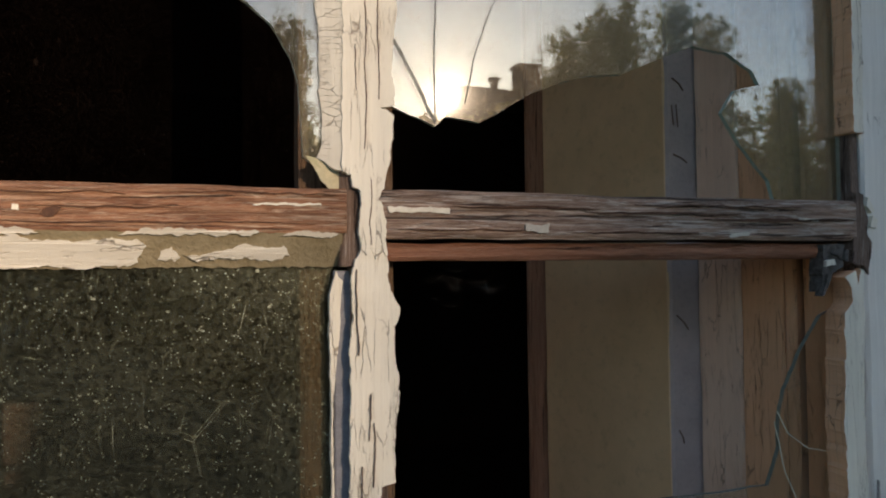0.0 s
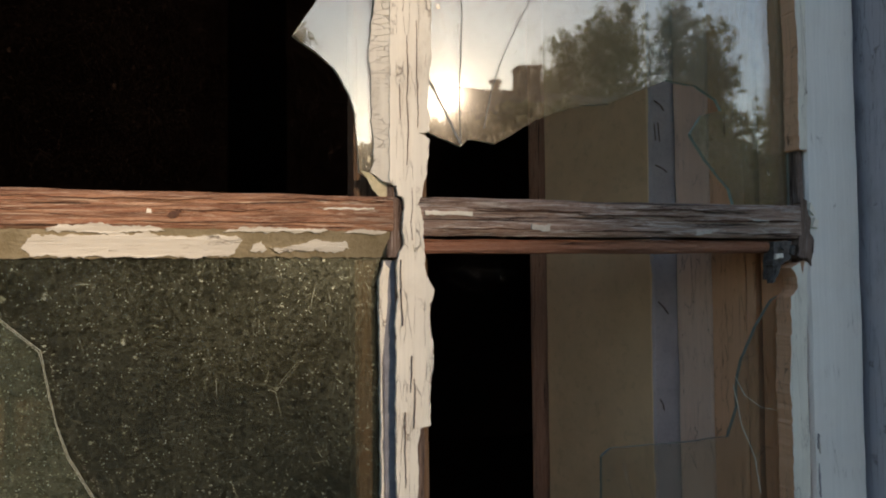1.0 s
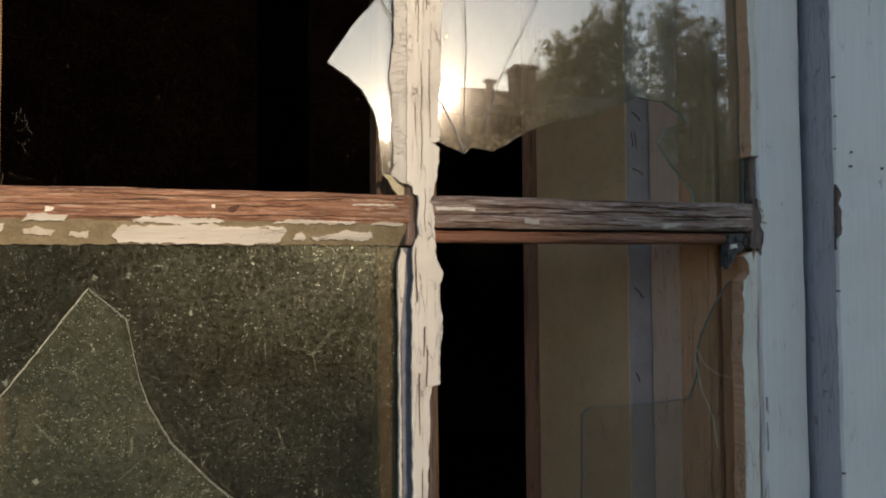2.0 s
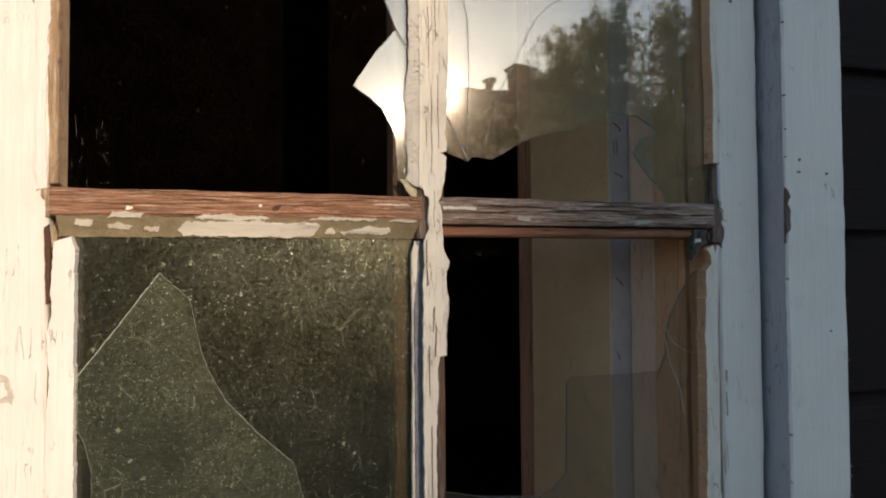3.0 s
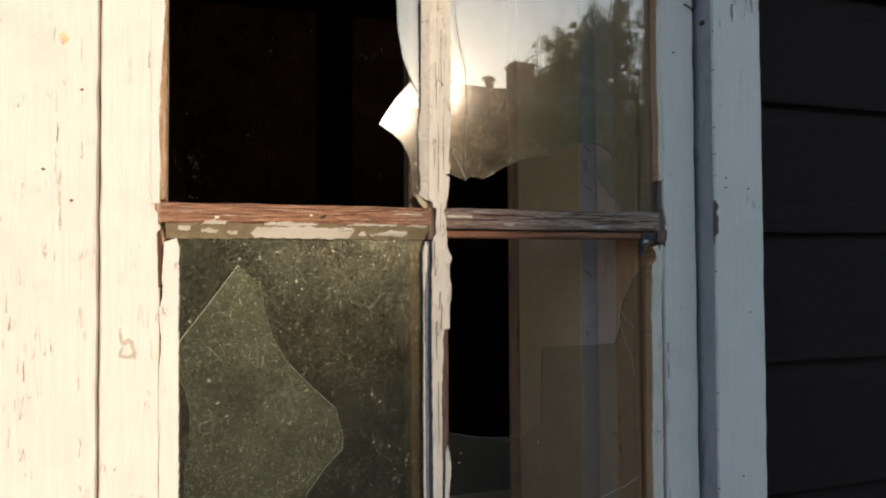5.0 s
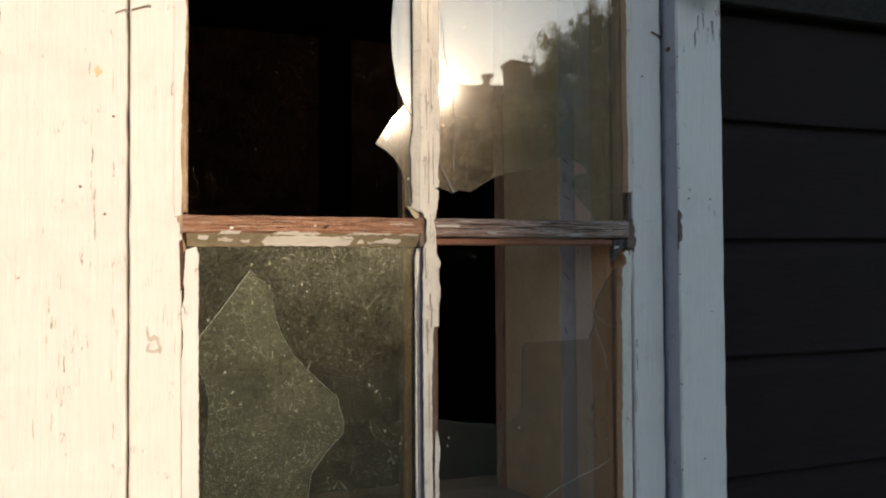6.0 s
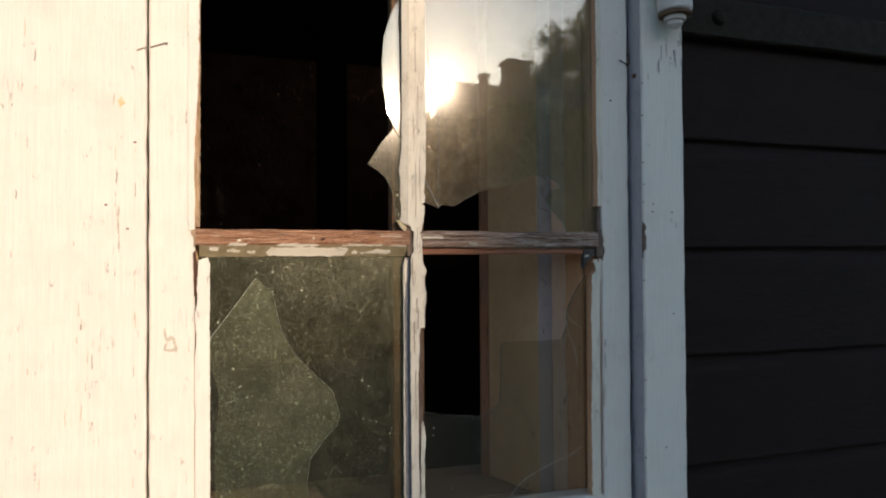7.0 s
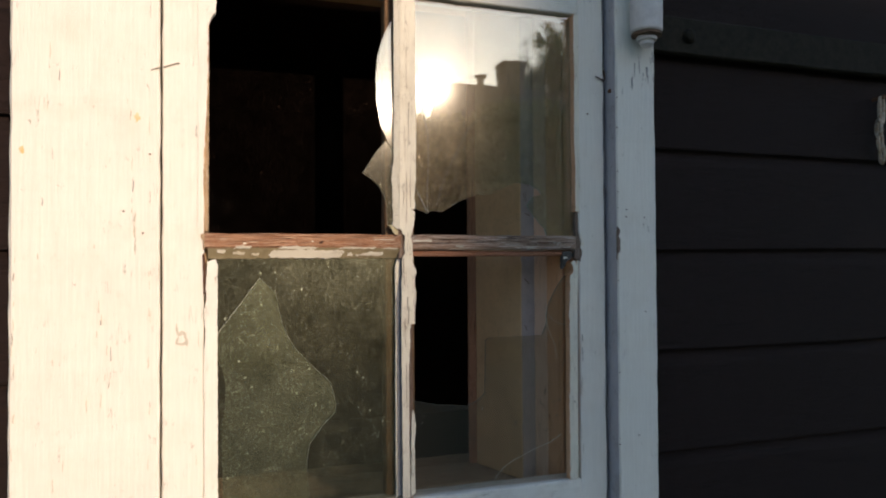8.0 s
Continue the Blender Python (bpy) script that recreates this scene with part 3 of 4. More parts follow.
# groove board takes the slate-grey with its shadow coloured in
part("groove_board", plank(0.0302, 0.0390, 0.0085, 0.0132, 1.022, 1.392, "z", 0.0004, 0.02, 0.0008, 26), M_GROOVE_SHADE, win, "groove beside the glazing bar, its shade coloured slate-grey")
# long splits in the paint of the upright bar, with the dark wood showing
for pts, s_ in (([(0.0445, 1.530), (0.0450, 1.505), (0.0442, 1.492), (0.0448, 1.470), (0.0440, 1.450)], 181), ([(0.0508, 1.540), (0.0506, 1.510), (0.0512, 1.490), (0.0508, 1.474)], 182), ([(0.0400, 1.500), (0.0396, 1.488), (0.0402, 1.478)], 183),
                ([(0.0468, 1.436), (0.0472, 1.424), (0.0462, 1.414), (0.0470, 1.404)], 184), ([(0.0398, 1.392), (0.0392, 1.374), (0.0400, 1.364), (0.0403, 1.352)], 185), ([(0.0462, 1.334), (0.0456, 1.322), (0.0450, 1.312)], 186), ([(0.0478, 1.320), (0.0476, 1.304), (0.0470, 1.290)], 187),
                ([(0.0418, 1.300), (0.0412, 1.276), (0.0416, 1.255)], 188), ([(0.0490, 1.640), (0.0484, 1.600), (0.0492, 1.570)], 189), ([(0.0420, 1.600), (0.0428, 1.570), (0.0422, 1.545)], 190), ([(0.0455, 1.720), (0.0448, 1.690), (0.0456, 1.660)], 191), ([(0.0435, 1.230), (0.0430, 1.200), (0.0436, 1.160)], 192)):
    half = [(x + 0.00012 + 0.00018 * (k % 2), z) for k, (x, z) in enumerate(pts)]
    part("paint_crack", slab(ragged([(x - 0.00012 - 0.0001 * ((k + 1) % 2), z) for k, (x, z) in enumerate(pts)] + half[::-1], 0.0014, 0.0004, s_), -0.0014, 0.001), M_CORE, win)

# crossbar, in two lengths
part("crossbar", plank(-0.2548, 0.0352, -0.001, 0.042, 1.4095, 1.4308, "x", 0.0007, 0.004, 0.002, 31), M_REDBAR, win, "bare red-brown wooden crossbar")
part("crossbar", plank(0.0510, 0.3435, -0.0005, 0.042, 1.4070, 1.4308, "x", 0.0008, 0.004, 0.002, 32), M_GREYBAR, win, "weathered grey-brown wooden crossbar")
part("lower_bar", plank(0.0545, 0.3440, 0.006, 0.042, 1.3966, 1.4052, "x", 0.0009, 0.008, 0.002, 33), M_DARKRED, win, "dark red wooden bar under a black slit")
part("putty_bed", slab(ragged(band(-0.2505, 0.0335, 1.3942, 1.4098), 0.002, 0.0009, 34), 0.0005, 0.0134, slope=(1.4098, 0.78)), M_PUTTY_FILM, win, "stained putty bed, most of the putty gone")
for pts, s in (([(-0.164, 1.4015), (-0.159, 1.3975), (-0.12, 1.3970), (-0.08, 1.3965), (-0.056, 1.3985), (-0.051, 1.4055), (-0.054, 1.4085), (-0.09, 1.4078), (-0.10, 1.4100), (-0.13, 1.4085), (-0.158, 1.4085)], 41),
               ([(-0.036, 1.4010), (-0.030, 1.3985), (-0.020, 1.4000), (-0.006, 1.3995), (0.006, 1.3990), (0.012, 1.4015), (0.008, 1.4055), (-0.010, 1.4060), (-0.024, 1.4030)], 42),
               ([(-0.047, 1.4005), (-0.040, 1.3985), (-0.037, 1.4015), (-0.041, 1.4055), (-0.046, 1.4040)], 43),
               ([(-0.215, 1.4030), (-0.200, 1.4015), (-0.196, 1.4045), (-0.206, 1.4065), (-0.214, 1.4055)], 44),
               ([(-0.190, 1.4015), (-0.178, 1.4010), (-0.176, 1.4040), (-0.188, 1.4045)], 45),
               ([(-0.238, 1.4045), (-0.226, 1.4040), (-0.224, 1.4095), (-0.236, 1.4100)], 46),
               ([(-0.150, 1.4105), (-0.120, 1.4095), (-0.092, 1.4110), (-0.096, 1.4130), (-0.128, 1.4145), (-0.150, 1.4128)], 47),
               ([(-0.062, 1.4108), (-0.020, 1.4105), (-0.002, 1.4112), (-0.004, 1.4128), (-0.050, 1.4132)], 48),
               ([(0.008, 1.4105), (0.032, 1.4100), (0.033, 1.4120), (0.010, 1.4122)], 49),
               ([(-0.215, 1.4105), (-0.190, 1.4112), (-0.187, 1.4145), (-0.208, 1.4150)], 50)):
    part("paint_flake", slab(ragged([(x - 0.0015, z - 0.0020) for x, z in pts], 0.0012, 0.0012, s), -0.0006, 0.0130, 0.0006, s, (1.4098, 0.78)), M_PUTTY if s in (44, 45) else M_FLAKY_X, win, "leftover flake of white putty paint")
for pts, s in (([(0.0560, 1.4192), (0.0700, 1.4198), (0.0862, 1.4190), (0.0858, 1.4226), (0.0720, 1.4224), (0.0545, 1.4222)], 51), ([(0.2510, 1.4085), (0.2640, 1.4090), (0.2630, 1.4115), (0.2520, 1.4108)], 52),
               ([(0.299, 1.4182), (0.314, 1.4180), (0.3135, 1.4196), (0.300, 1.4196)], 53), ([(-0.2020, 1.4150), (-0.1975, 1.4150), (-0.1975, 1.4175), (-0.2015, 1.4178)], 54), ([(0.1260, 1.4112), (0.1390, 1.4100), (0.1400, 1.4148), (0.1330, 1.4140), (0.1262, 1.4146)], 55), ([(-0.1035, 1.4185), (-0.1005, 1.4182), (-0.1008, 1.4205), (-0.1030, 1.4204)], 56), ([(-0.0080, 1.4222), (0.0230, 1.4226), (0.0228, 1.4234), (-0.0060, 1.4232)], 57)):
    part("paint_flake", slab(ragged(pts, 0.0012, 0.0008, s), -0.0018, 0.004), M_CHIP if s in (52, 53, 55) else M_PUTTY, win)
part("knot", slab(ragged([(-0.0925, 1.4172), (-0.0905, 1.4158), (-0.0880, 1.4162), (-0.0862, 1.4180), (-0.0850, 1.4200), (-0.0872, 1.4206), (-0.0900, 1.4198), (-0.0918, 1.4188)], 0.0008, 0.0007, 84), -0.0019, 0.003), M_KNOT_GAP, win, "dark knot in the crossbar")
part("putty_smear", slab(ragged([(0.0168, 1.4468), (0.0215, 1.4458), (0.0268, 1.4424), (0.0336, 1.4395), (0.0345, 1.4290), (0.0300, 1.4285), (0.0232, 1.4362)], 0.0014, 0.0006, 85), 0.0050, 0.0066), M_SMEAR, win, "pale yellow putty smear at the foot of the shard")

# weather splits along the bare bars
for x0, x1, z, w, s in ((0.088, 0.170, 1.4234, 0.0004, 201), (0.160, 0.262, 1.4212, 0.0005, 202), (0.235, 0.335, 1.4186, 0.0006, 203), (0.060, 0.130, 1.4118, 0.0003, 204), (0.150, 0.230, 1.4105, 0.0004, 205), (0.190, 0.300, 1.4258, 0.0003, 211),
                        (-0.200, -0.060, 1.4266, 0.0003, 206), (-0.120, 0.020, 1.4140, 0.0003, 207), (-0.240, -0.150, 1.4195, 0.0003, 208), (-0.040, 0.030, 1.4278, 0.00025, 209), (-0.100, -0.035, 1.4206, 0.00025, 210)):
    span = [(x0 + (x1 - x0) * i / 10, z + 0.0012 * noise.noise(Vector((i * 0.7, s, 0.3)))) for i in range(11)]
    part("split", slab(ragged([(x, q - w * (0.15 + math.sin(math.pi * i / 10))) for i, (x, q) in enumerate(span)] + [(x, q + w * (0.15 + math.sin(math.pi * i / 10))) for i, (x, q) in enumerate(span)][::-1], 0.002, 0.0003, s), -0.0018, 0.001), M_KNOT_GAP, win)

# left stile: torn inner edge
part("bare_edge", slab(ragged([(-0.2580, 1.434), (-0.2495, 1.434), (-0.2492, 1.60), (-0.2495, 1.807), (-0.2560, 1.807), (-0.2575, 1.66), (-0.2600, 1.56), (-0.2590, 1.50)], 0.0016, 0.0010, 61), 0.0015, 0.016, 0.0008, 4), M_EDGEWOOD, win, "bare wood along the broken pane")
part("paint_skin", slab(ragged([(-0.2640, 1.428), (-0.2560, 1.430), (-0.2575, 1.47), (-0.2570, 1.52), (-0.2545, 1.56), (-0.2520, 1.62), (-0.2500, 1.68), (-0.2500, 1.79), (-0.2640, 1.80)], 0.0016, 0.0014, 62), -0.0014, 0.004, 0.0010, 5), M_PAINT, win)
part("putty_strip", slab(ragged([(-0.2525, 1.3340), (-0.2560, 1.320), (-0.2535, 1.29), (-0.2560, 1.25), (-0.2550, 1.15), (-0.2555, 1.022), (-0.2365, 1.022), (-0.2370, 1.20), (-0.2375, 1.32), (-0.2370, 1.384), (-0.2400, 1.3935), (-0.2515, 1.3900), (-0.2528, 1.36)], 0.0016, 0.0008, 63), -0.0016, 0.012, 0.0008, 6), M_PAINT, win, "loose strip of white putty beside a black slit")
part("bare_patch", slab(ragged([(-0.2937, 1.3020), (-0.2915, 1.3020), (-0.2905, 1.2925), (-0.2880, 1.2892), (-0.2850, 1.2925), (-0.2800, 1.2900), (-0.2790, 1.2820), (-0.2764, 1.2762), (-0.2772, 1.2690), (-0.2800, 1.2722), (-0.2850, 1.2712), (-0.2932, 1.2735), (-0.2928, 1.2800), (-0.2900, 1.2840), (-0.2928, 1.2900)], 0.001, 0.0009, 64), -0.0011, 0.004), M_CHIP, win, "small chip down to bare wood")
part("paint_flake", slab(ragged([(-0.2888, 1.2852), (-0.2832, 1.2866), (-0.2806, 1.2770), (-0.2842, 1.2744), (-0.2902, 1.2758)], 0.001, 0.0007, 82), -0.0017, 0.004), M_PAINT, win)
# no opening here: a raised dark sliver imitates the gap's shade
part("slit", slab(ragged([(-0.2578, 1.4000), (-0.2546, 1.4030), (-0.2535, 1.3900), (-0.2540, 1.3450), (-0.2560, 1.3430), (-0.2568, 1.3700)], 0.0014, 0.0005, 83), -0.0021, 0.002), M_KNOT_GAP, win, "dark sliver laid on for the black gap by the loose putty")

# right stile: putty along the glass, missing at the crossbar
part("putty_strip", slab(ragged([(0.3424, 1.4725), (0.3500, 1.4715), (0.3512, 1.52), (0.3508, 1.65), (0.3512, 1.811), (0.3418, 1.811), (0.3424, 1.70), (0.3416, 1.60), (0.3432, 1.54)], 0.0014, 0.0007, 65), -0.0016, 0.012, 0.0010, 7), (M_FLAKY, M_BROWN_Z), win, "cracked white putty along the pane")
part("putty_strip", slab(ragged([(0.3280, 1.020), (0.3440, 1.020), (0.3440, 1.20), (0.3455, 1.34), (0.3478, 1.386), (0.3450, 1.390), (0.3425, 1.380), (0.3405, 1.389), (0.3325, 1.385), (0.3375, 1.378), (0.3380, 1.371), (0.3312, 1.362), (0.3300, 1.331), (0.3288, 1.298), (0.3300, 1.25), (0.3282, 1.15)], 0.0014, 0.0009, 66), -0.0016, 0.012, 0.0010, 8), (M_FLAKY, M_BROWN_Z), win, "cracked white putty along the pane")
part("putty_lump", slab(ragged([(0.3205, 1.4045), (0.3200, 1.3920), (0.3190, 1.3760), (0.3232, 1.3780), (0.3270, 1.3870), (0.3352, 1.3915), (0.3370, 1.4045)], 0.0016, 0.0010, 67), 0.002, 0.012), M_CRUMB, win, "grey crumbling putty in the corner")
for pts, s in (([(0.3205, 1.3915), (0.3275, 1.3925), (0.3270, 1.3955), (0.3205, 1.3950)], 68), ([(0.3172, 1.3740), (0.3195, 1.3745), (0.3235, 1.3855), (0.3215, 1.3865)], 69), ([(0.3345, 1.3950), (0.3375, 1.3945), (0.3380, 1.4010), (0.3355, 1.4020)], 70), ([(0.3255, 1.3985), (0.3330, 1.3978), (0.3335, 1.4020), (0.3270, 1.4018)], 73)):
    part("paint_flake", slab(ragged(pts, 0.0015, 0.0006, s), 0.0, 0.006), M_FLAKY if s == 68 else M_CRUMB, win)
part("dark_break", slab(ragged([(0.3400, 1.392), (0.3480, 1.392), (0.3520, 1.386), (0.3538, 1.396), (0.3550, 1.404), (0.3515, 1.412), (0.3532, 1.421), (0.3495, 1.427), (0.3500, 1.435), (0.3440, 1.436), (0.3435, 1.420)], 0.0010, 0.0012, 71), -0.0006, 0.006), M_CORE, win, "dark broken corner of the stile")
for pts, s in (([(0.3502, 1.4280), (0.3545, 1.4240), (0.3560, 1.4255), (0.3530, 1.4300), (0.3505, 1.4330)], 74), ([(0.3525, 1.4150), (0.3570, 1.4140), (0.3585, 1.4200), (0.3540, 1.4220)], 75)):
    part("paint_flake", slab(ragged(pts, 0.001, 0.0008, s), -0.0026, 0.002), M_FLAKY, win)

# ---------- glass ----------
GLASS_Y = 0.012

def pane(name, pts, mat_, label, y=GLASS_Y, thick=0.003, step=0.005, amp=0.0005, seed=0, tilt=None):
    ob = part(name, slab(ragged(pts, step, amp, seed), y, y + thick), (mat_, M_RIM if mat_ == M_GLASS_LOOSE else M_EDGE_PALE if mat_ == M_GLASS_SHARD else M_EDGE_DIM if mat_ == M_GLASS_LOW else M_EDGE), win, label)
    ob.visible_shadow = False
    if tilt:
        pivot, yaw, pitch = tilt
        ob.matrix_local = Matrix.Translation(pivot) @ Matrix.Rotation(radians(yaw), 4, "Z") @ Matrix.Rotation(radians(pitch), 4, "X") @ Matrix.Translation(-Vector(pivot))
    return ob

upper = pane("glass_pane", [(0.050, 1.814), (0.3490, 1.814), (0.3490, 1.420), (0.300, 1.418), (0.291, 1.443), (0.271, 1.464), (0.258, 1.482), (0.268, 1.496), (0.286, 1.501), (0.281, 1.509), (0.263, 1.518), (0.239, 1.520),
     (0.214, 1.510), (0.192, 1.5000), (0.171, 1.498), (0.154, 1.493), (0.137, 1.486), (0.122, 1.477), (0.107, 1.4685), (0.088, 1.4705), (0.083, 1.4650), (0.074, 1.469), (0.050, 1.478)], M_GLASS, "broken upper pane mirroring evening sky and trees", seed=81)
TILT = ((0.03, 0.0072, 1.56), 2.05, -0.95)
pane("glass_shard", [(0.045, 1.795), (0.030, 1.780), (0.012, 1.747), (0.001, 1.711), (-0.002, 1.675), (-0.001, 1.640), (0.005, 1.605), (0.0152, 1.580), (0.030, 1.5555), (0.045, 1.5455)], M_GLASS_SHARD, "curved glass shard left along the bar", y=0.0072, amp=0.0003, seed=82, tilt=TILT)
pane("glass_shard", [(0.0145, 1.579), (-0.005, 1.556), (-0.024, 1.526), (-0.010, 1.517), (0.001, 1.508), (0.010, 1.493), (0.0135, 1.480), (0.0155, 1.446), (0.036, 1.432), (0.045, 1.432), (0.045, 1.5445), (0.030, 1.5545)], M_GLASS_SHARD, "pointed glass shard left along the bar", y=0.0072, amp=0.0003, seed=83, tilt=TILT)
pane("glass_pane", band(-0.252, 0.040, 1.015, 1.406), M_GLASS_DIRTY, "dirty whole pane speckled with dust", y=0.0135, seed=84)
loose = pane("glass_shard", [(-0.2385, 1.281), (-0.207, 1.322), (-0.1755, 1.3655), (-0.153, 1.345), (-0.145, 1.306), (-0.139, 1.288), (-0.126, 1.263), (-0.099, 1.233), (-0.0715, 1.207), (-0.0625, 1.174), (-0.064, 1.160), (-0.082, 1.143),
     (-0.103, 1.115), (-0.1075, 1.085), (-0.102, 1.030), (-0.102, 1.016), (-0.226, 1.016), (-0.229, 1.150), (-0.224, 1.180), (-0.223, 1.213), (-0.229, 1.238), (-0.2385, 1.255)], M_GLASS_LOOSE, "loose dusty shard standing against the pane", y=0.0060, thick=0.0025, amp=0.0003, seed=85)
loose.location.x = -0.0030
lower = pane("glass_pane", [(0.050, 1.167), (0.066, 1.166), (0.085, 1.161), (0.105, 1.1575), (0.127, 1.156), (0.150, 1.153), (0.166, 1.160), (0.180, 1.172), (0.182, 1.258), (0.189, 1.263), (0.246, 1.262), (0.285, 1.263), (0.294, 1.284), (0.294, 1.302),
     (0.299, 1.318), (0.312, 1.341), (0.327, 1.361), (0.339, 1.366), (0.3490, 1.368), (0.3490, 1.012), (0.050, 1.012)], M_GLASS_LOW, "smeared lower part of a broken pane", seed=86)


def crack(pts, width, y, seed):
    """A hairline in the glass as a narrow raised ridge."""
    path, left, right = [], [], []
    for a, b in zip(pts, pts[1:]):
        for j in range(8):
            path.append((a[0] + (b[0] - a[0]) * j / 8, a[1] + (b[1] - a[1]) * j / 8))
    path.append(pts[-1])
    for i, (x, z) in enumerate(path):
        a, b = path[max(i - 1, 0)], path[min(i + 1, len(path) - 1)]
        d = math.hypot(b[0] - a[0], b[1] - a[1]) or 1
        nx, nz = -(b[1] - a[1]) / d, (b[0] - a[0]) / d
        w = width * (0.6 + 0.8 * abs(noise.noise(Vector((x * 200, seed, z * 200)))))
        s = 0.0005 * noise.noise(Vector((x * 120, seed + 4, z * 120)))
        left.append((x + nx * (w + s), z + nz * (w + s)))
        right.append((x - nx * (w - s), z - nz * (w - s)))
    return slab(left + right[::-1], y, y + 0.0006)

for pts, w, s in (([(-0.2375, 1.2815), (-0.222, 1.302), (-0.207, 1.322), (-0.190, 1.3455), (-0.1755, 1.3650)], 0.00045, 97), ([(-0.1755, 1.3650), (-0.153, 1.3445), (-0.145, 1.3055), (-0.139, 1.2875), (-0.126, 1.2625), (-0.099, 1.2325), (-0.0715, 1.2065), (-0.0628, 1.1735), (-0.0645, 1.1600), (-0.082, 1.1430), (-0.103, 1.1150), (-0.1075, 1.0850)], 0.00010, 98)):
    part("glass_rim", crack(pts, w, 0.0049, s), M_RIM, loose, "bright chipped rim of the shard")
for pts, w, s in (([(0.068, 1.70), (0.071, 1.66), (0.077, 1.625), (0.0835, 1.598), (0.0848, 1.55), (0.0825, 1.502), (0.0828, 1.468)], 0.0004, 91),
                  ([(0.186, 1.630), (0.168, 1.620), (0.153, 1.605), (0.138, 1.576), (0.126, 1.553), (0.114, 1.529), (0.105, 1.505), (0.099, 1.478)], 0.00033, 92),
                  ([(0.060, 1.510), (0.065, 1.502), (0.073, 1.487), (0.080, 1.472), (0.083, 1.467)], 0.0009, 93)):
    part("crack", crack(pts, w, GLASS_Y - 0.0008, s), M_CRACK, upper, "hairline crack through the pane")
for pts, w, s in (([(0.196, 1.030), (0.210, 1.046), (0.230, 1.058), (0.266, 1.072), (0.298, 1.082), (0.318, 1.093)], 0.0004, 94), ([(0.292, 1.306), (0.300, 1.292), (0.315, 1.282), (0.330, 1.279)], 0.0003, 95), ([(0.290, 1.30), (0.297, 1.27), (0.308, 1.245), (0.312, 1.22)], 0.0003, 96)):
    part("crack", crack(pts, w * 0.7, GLASS_Y - 0.0008, s), M_EDGE_PALE, lower, "pale crack across the lower pane")

# ---------- deep window niche inside ----------
niche = thing("window_niche", "deep inner window niche lined with worn boards", "window niche", kind="structure", at=(0.005, 0, 0))

def upright(xa, ya, xb, yb, thick, z0, z1, seed):
    """An upright board whose face runs in plan from a to b."""
    bm = plank(0, math.hypot(xb - xa, yb - ya), 0, thick, z0, z1, "z", 0.0008, 0.03, 0.0015, seed)
    bm.transform(Matrix.Translation((xa, ya, 0)) @ Matrix.Rotation(math.atan2(yb - ya, xb - xa), 4, "Z"))
    return bm

Z0, Z1 = 0.985, 1.90
part("jamb_board", upright(0.317, 0.120, 0.3245, 0.0835, 0.02, Z0, Z1, 101), M_PINK, niche, "pale worn painted jamb board")
part("jamb_board", upright(0.3243, 0.0830, 0.3315, 0.0515, 0.02, Z0, Z1, 102), M_BROWN_Z, niche, "bare brown jamb board")
part("jamb_board", upright(0.3313, 0.0505, 0.334, 0.0430, 0.02, Z0, Z1, 103), M_BROWN_Z, niche, "bare brown jamb board")
part("stop_strip", plank(0.2930, 0.345, 0.1215, 0.140, Z0, Z1, "z", 0.0006, 0.03, 0.002, 104), M_GREYSTRIP, niche, "grey-painted stop strip")
part("lining_board", upright(0.2510, 0.250, 0.2925, 0.1225, 0.02, Z0, Z1, 105), M_TAN, niche, "tan-painted lining board")
part("lining_edge", plank(0.2355, 0.285, 0.2515, 0.2560, Z0, Z1, "z", 0.0006, 0.03, 0.002, 106), M_REDEDGE, niche, "red-brown edge of the lining")
part("lining_board", plank(-0.335, -0.315, 0.043, 0.30, Z0, Z1, "z", 0.0006, 0.05, 0.002, 107), M_TAN, niche)
# added pane: its faint film brightens the black of the room slightly
inner = part("inner_pane", slab(band(-0.316, 0.2362, 0.985, 1.899), 0.262, 0.265), M_GLASS_LIFT, niche, "added inner pane, its faint dust film lifts the dark room's black")
inner.visible_shadow = False
part("head_lining", plank(-0.335, 0.36, 0.043, 0.30, Z1 + 0.001, Z1 + 0.02, "x", 0.0006, 0.05, 0.002, 108), M_TAN, niche)
part("inner_sill", plank(-0.335, 0.40, 0.043, 0.145, 0.955, 0.9835, "x", 0.0012, 0.02, 0.003, 109), M_SILL, niche, "bare brown inner sill board")
part("inner_sill", plank(-0.335, 0.40, 0.149, 0.33, 0.958, 0.9835, "x", 0.0012, 0.02, 0.003, 110), M_SILL, niche, "bare brown inner sill board")


def staple(x, y, z, dx, dz, parent):
    return part("staple", tube([(x, y, z), (x + dx * 0.5, y - 0.002, z + dz * 0.5), (x + dx, y, z + dz)], 0.0006, 6), M_STAPLE, parent)

for z, dx, dz in ((1.5365, 0.010, -0.009), (1.478, 0.012, -0.006), (1.3560, 0.010, -0.011), (1.2700, 0.004, -0.010)):
    staple(0.2985, 0.1212, z, dx, dz, niche)
for dx, z0, z1 in ((0.0, 1.500, 1.515), (0.004, 1.499, 1.516)):
    part("staple", tube([(0.2990 + dx, 0.1205, z0), (0.2975 + dx, 0.1205, z1)], 0.0005, 6), M_STAPLE, niche)

# ---------- cobweb threads in the broken panes ----------
random.seed(5)
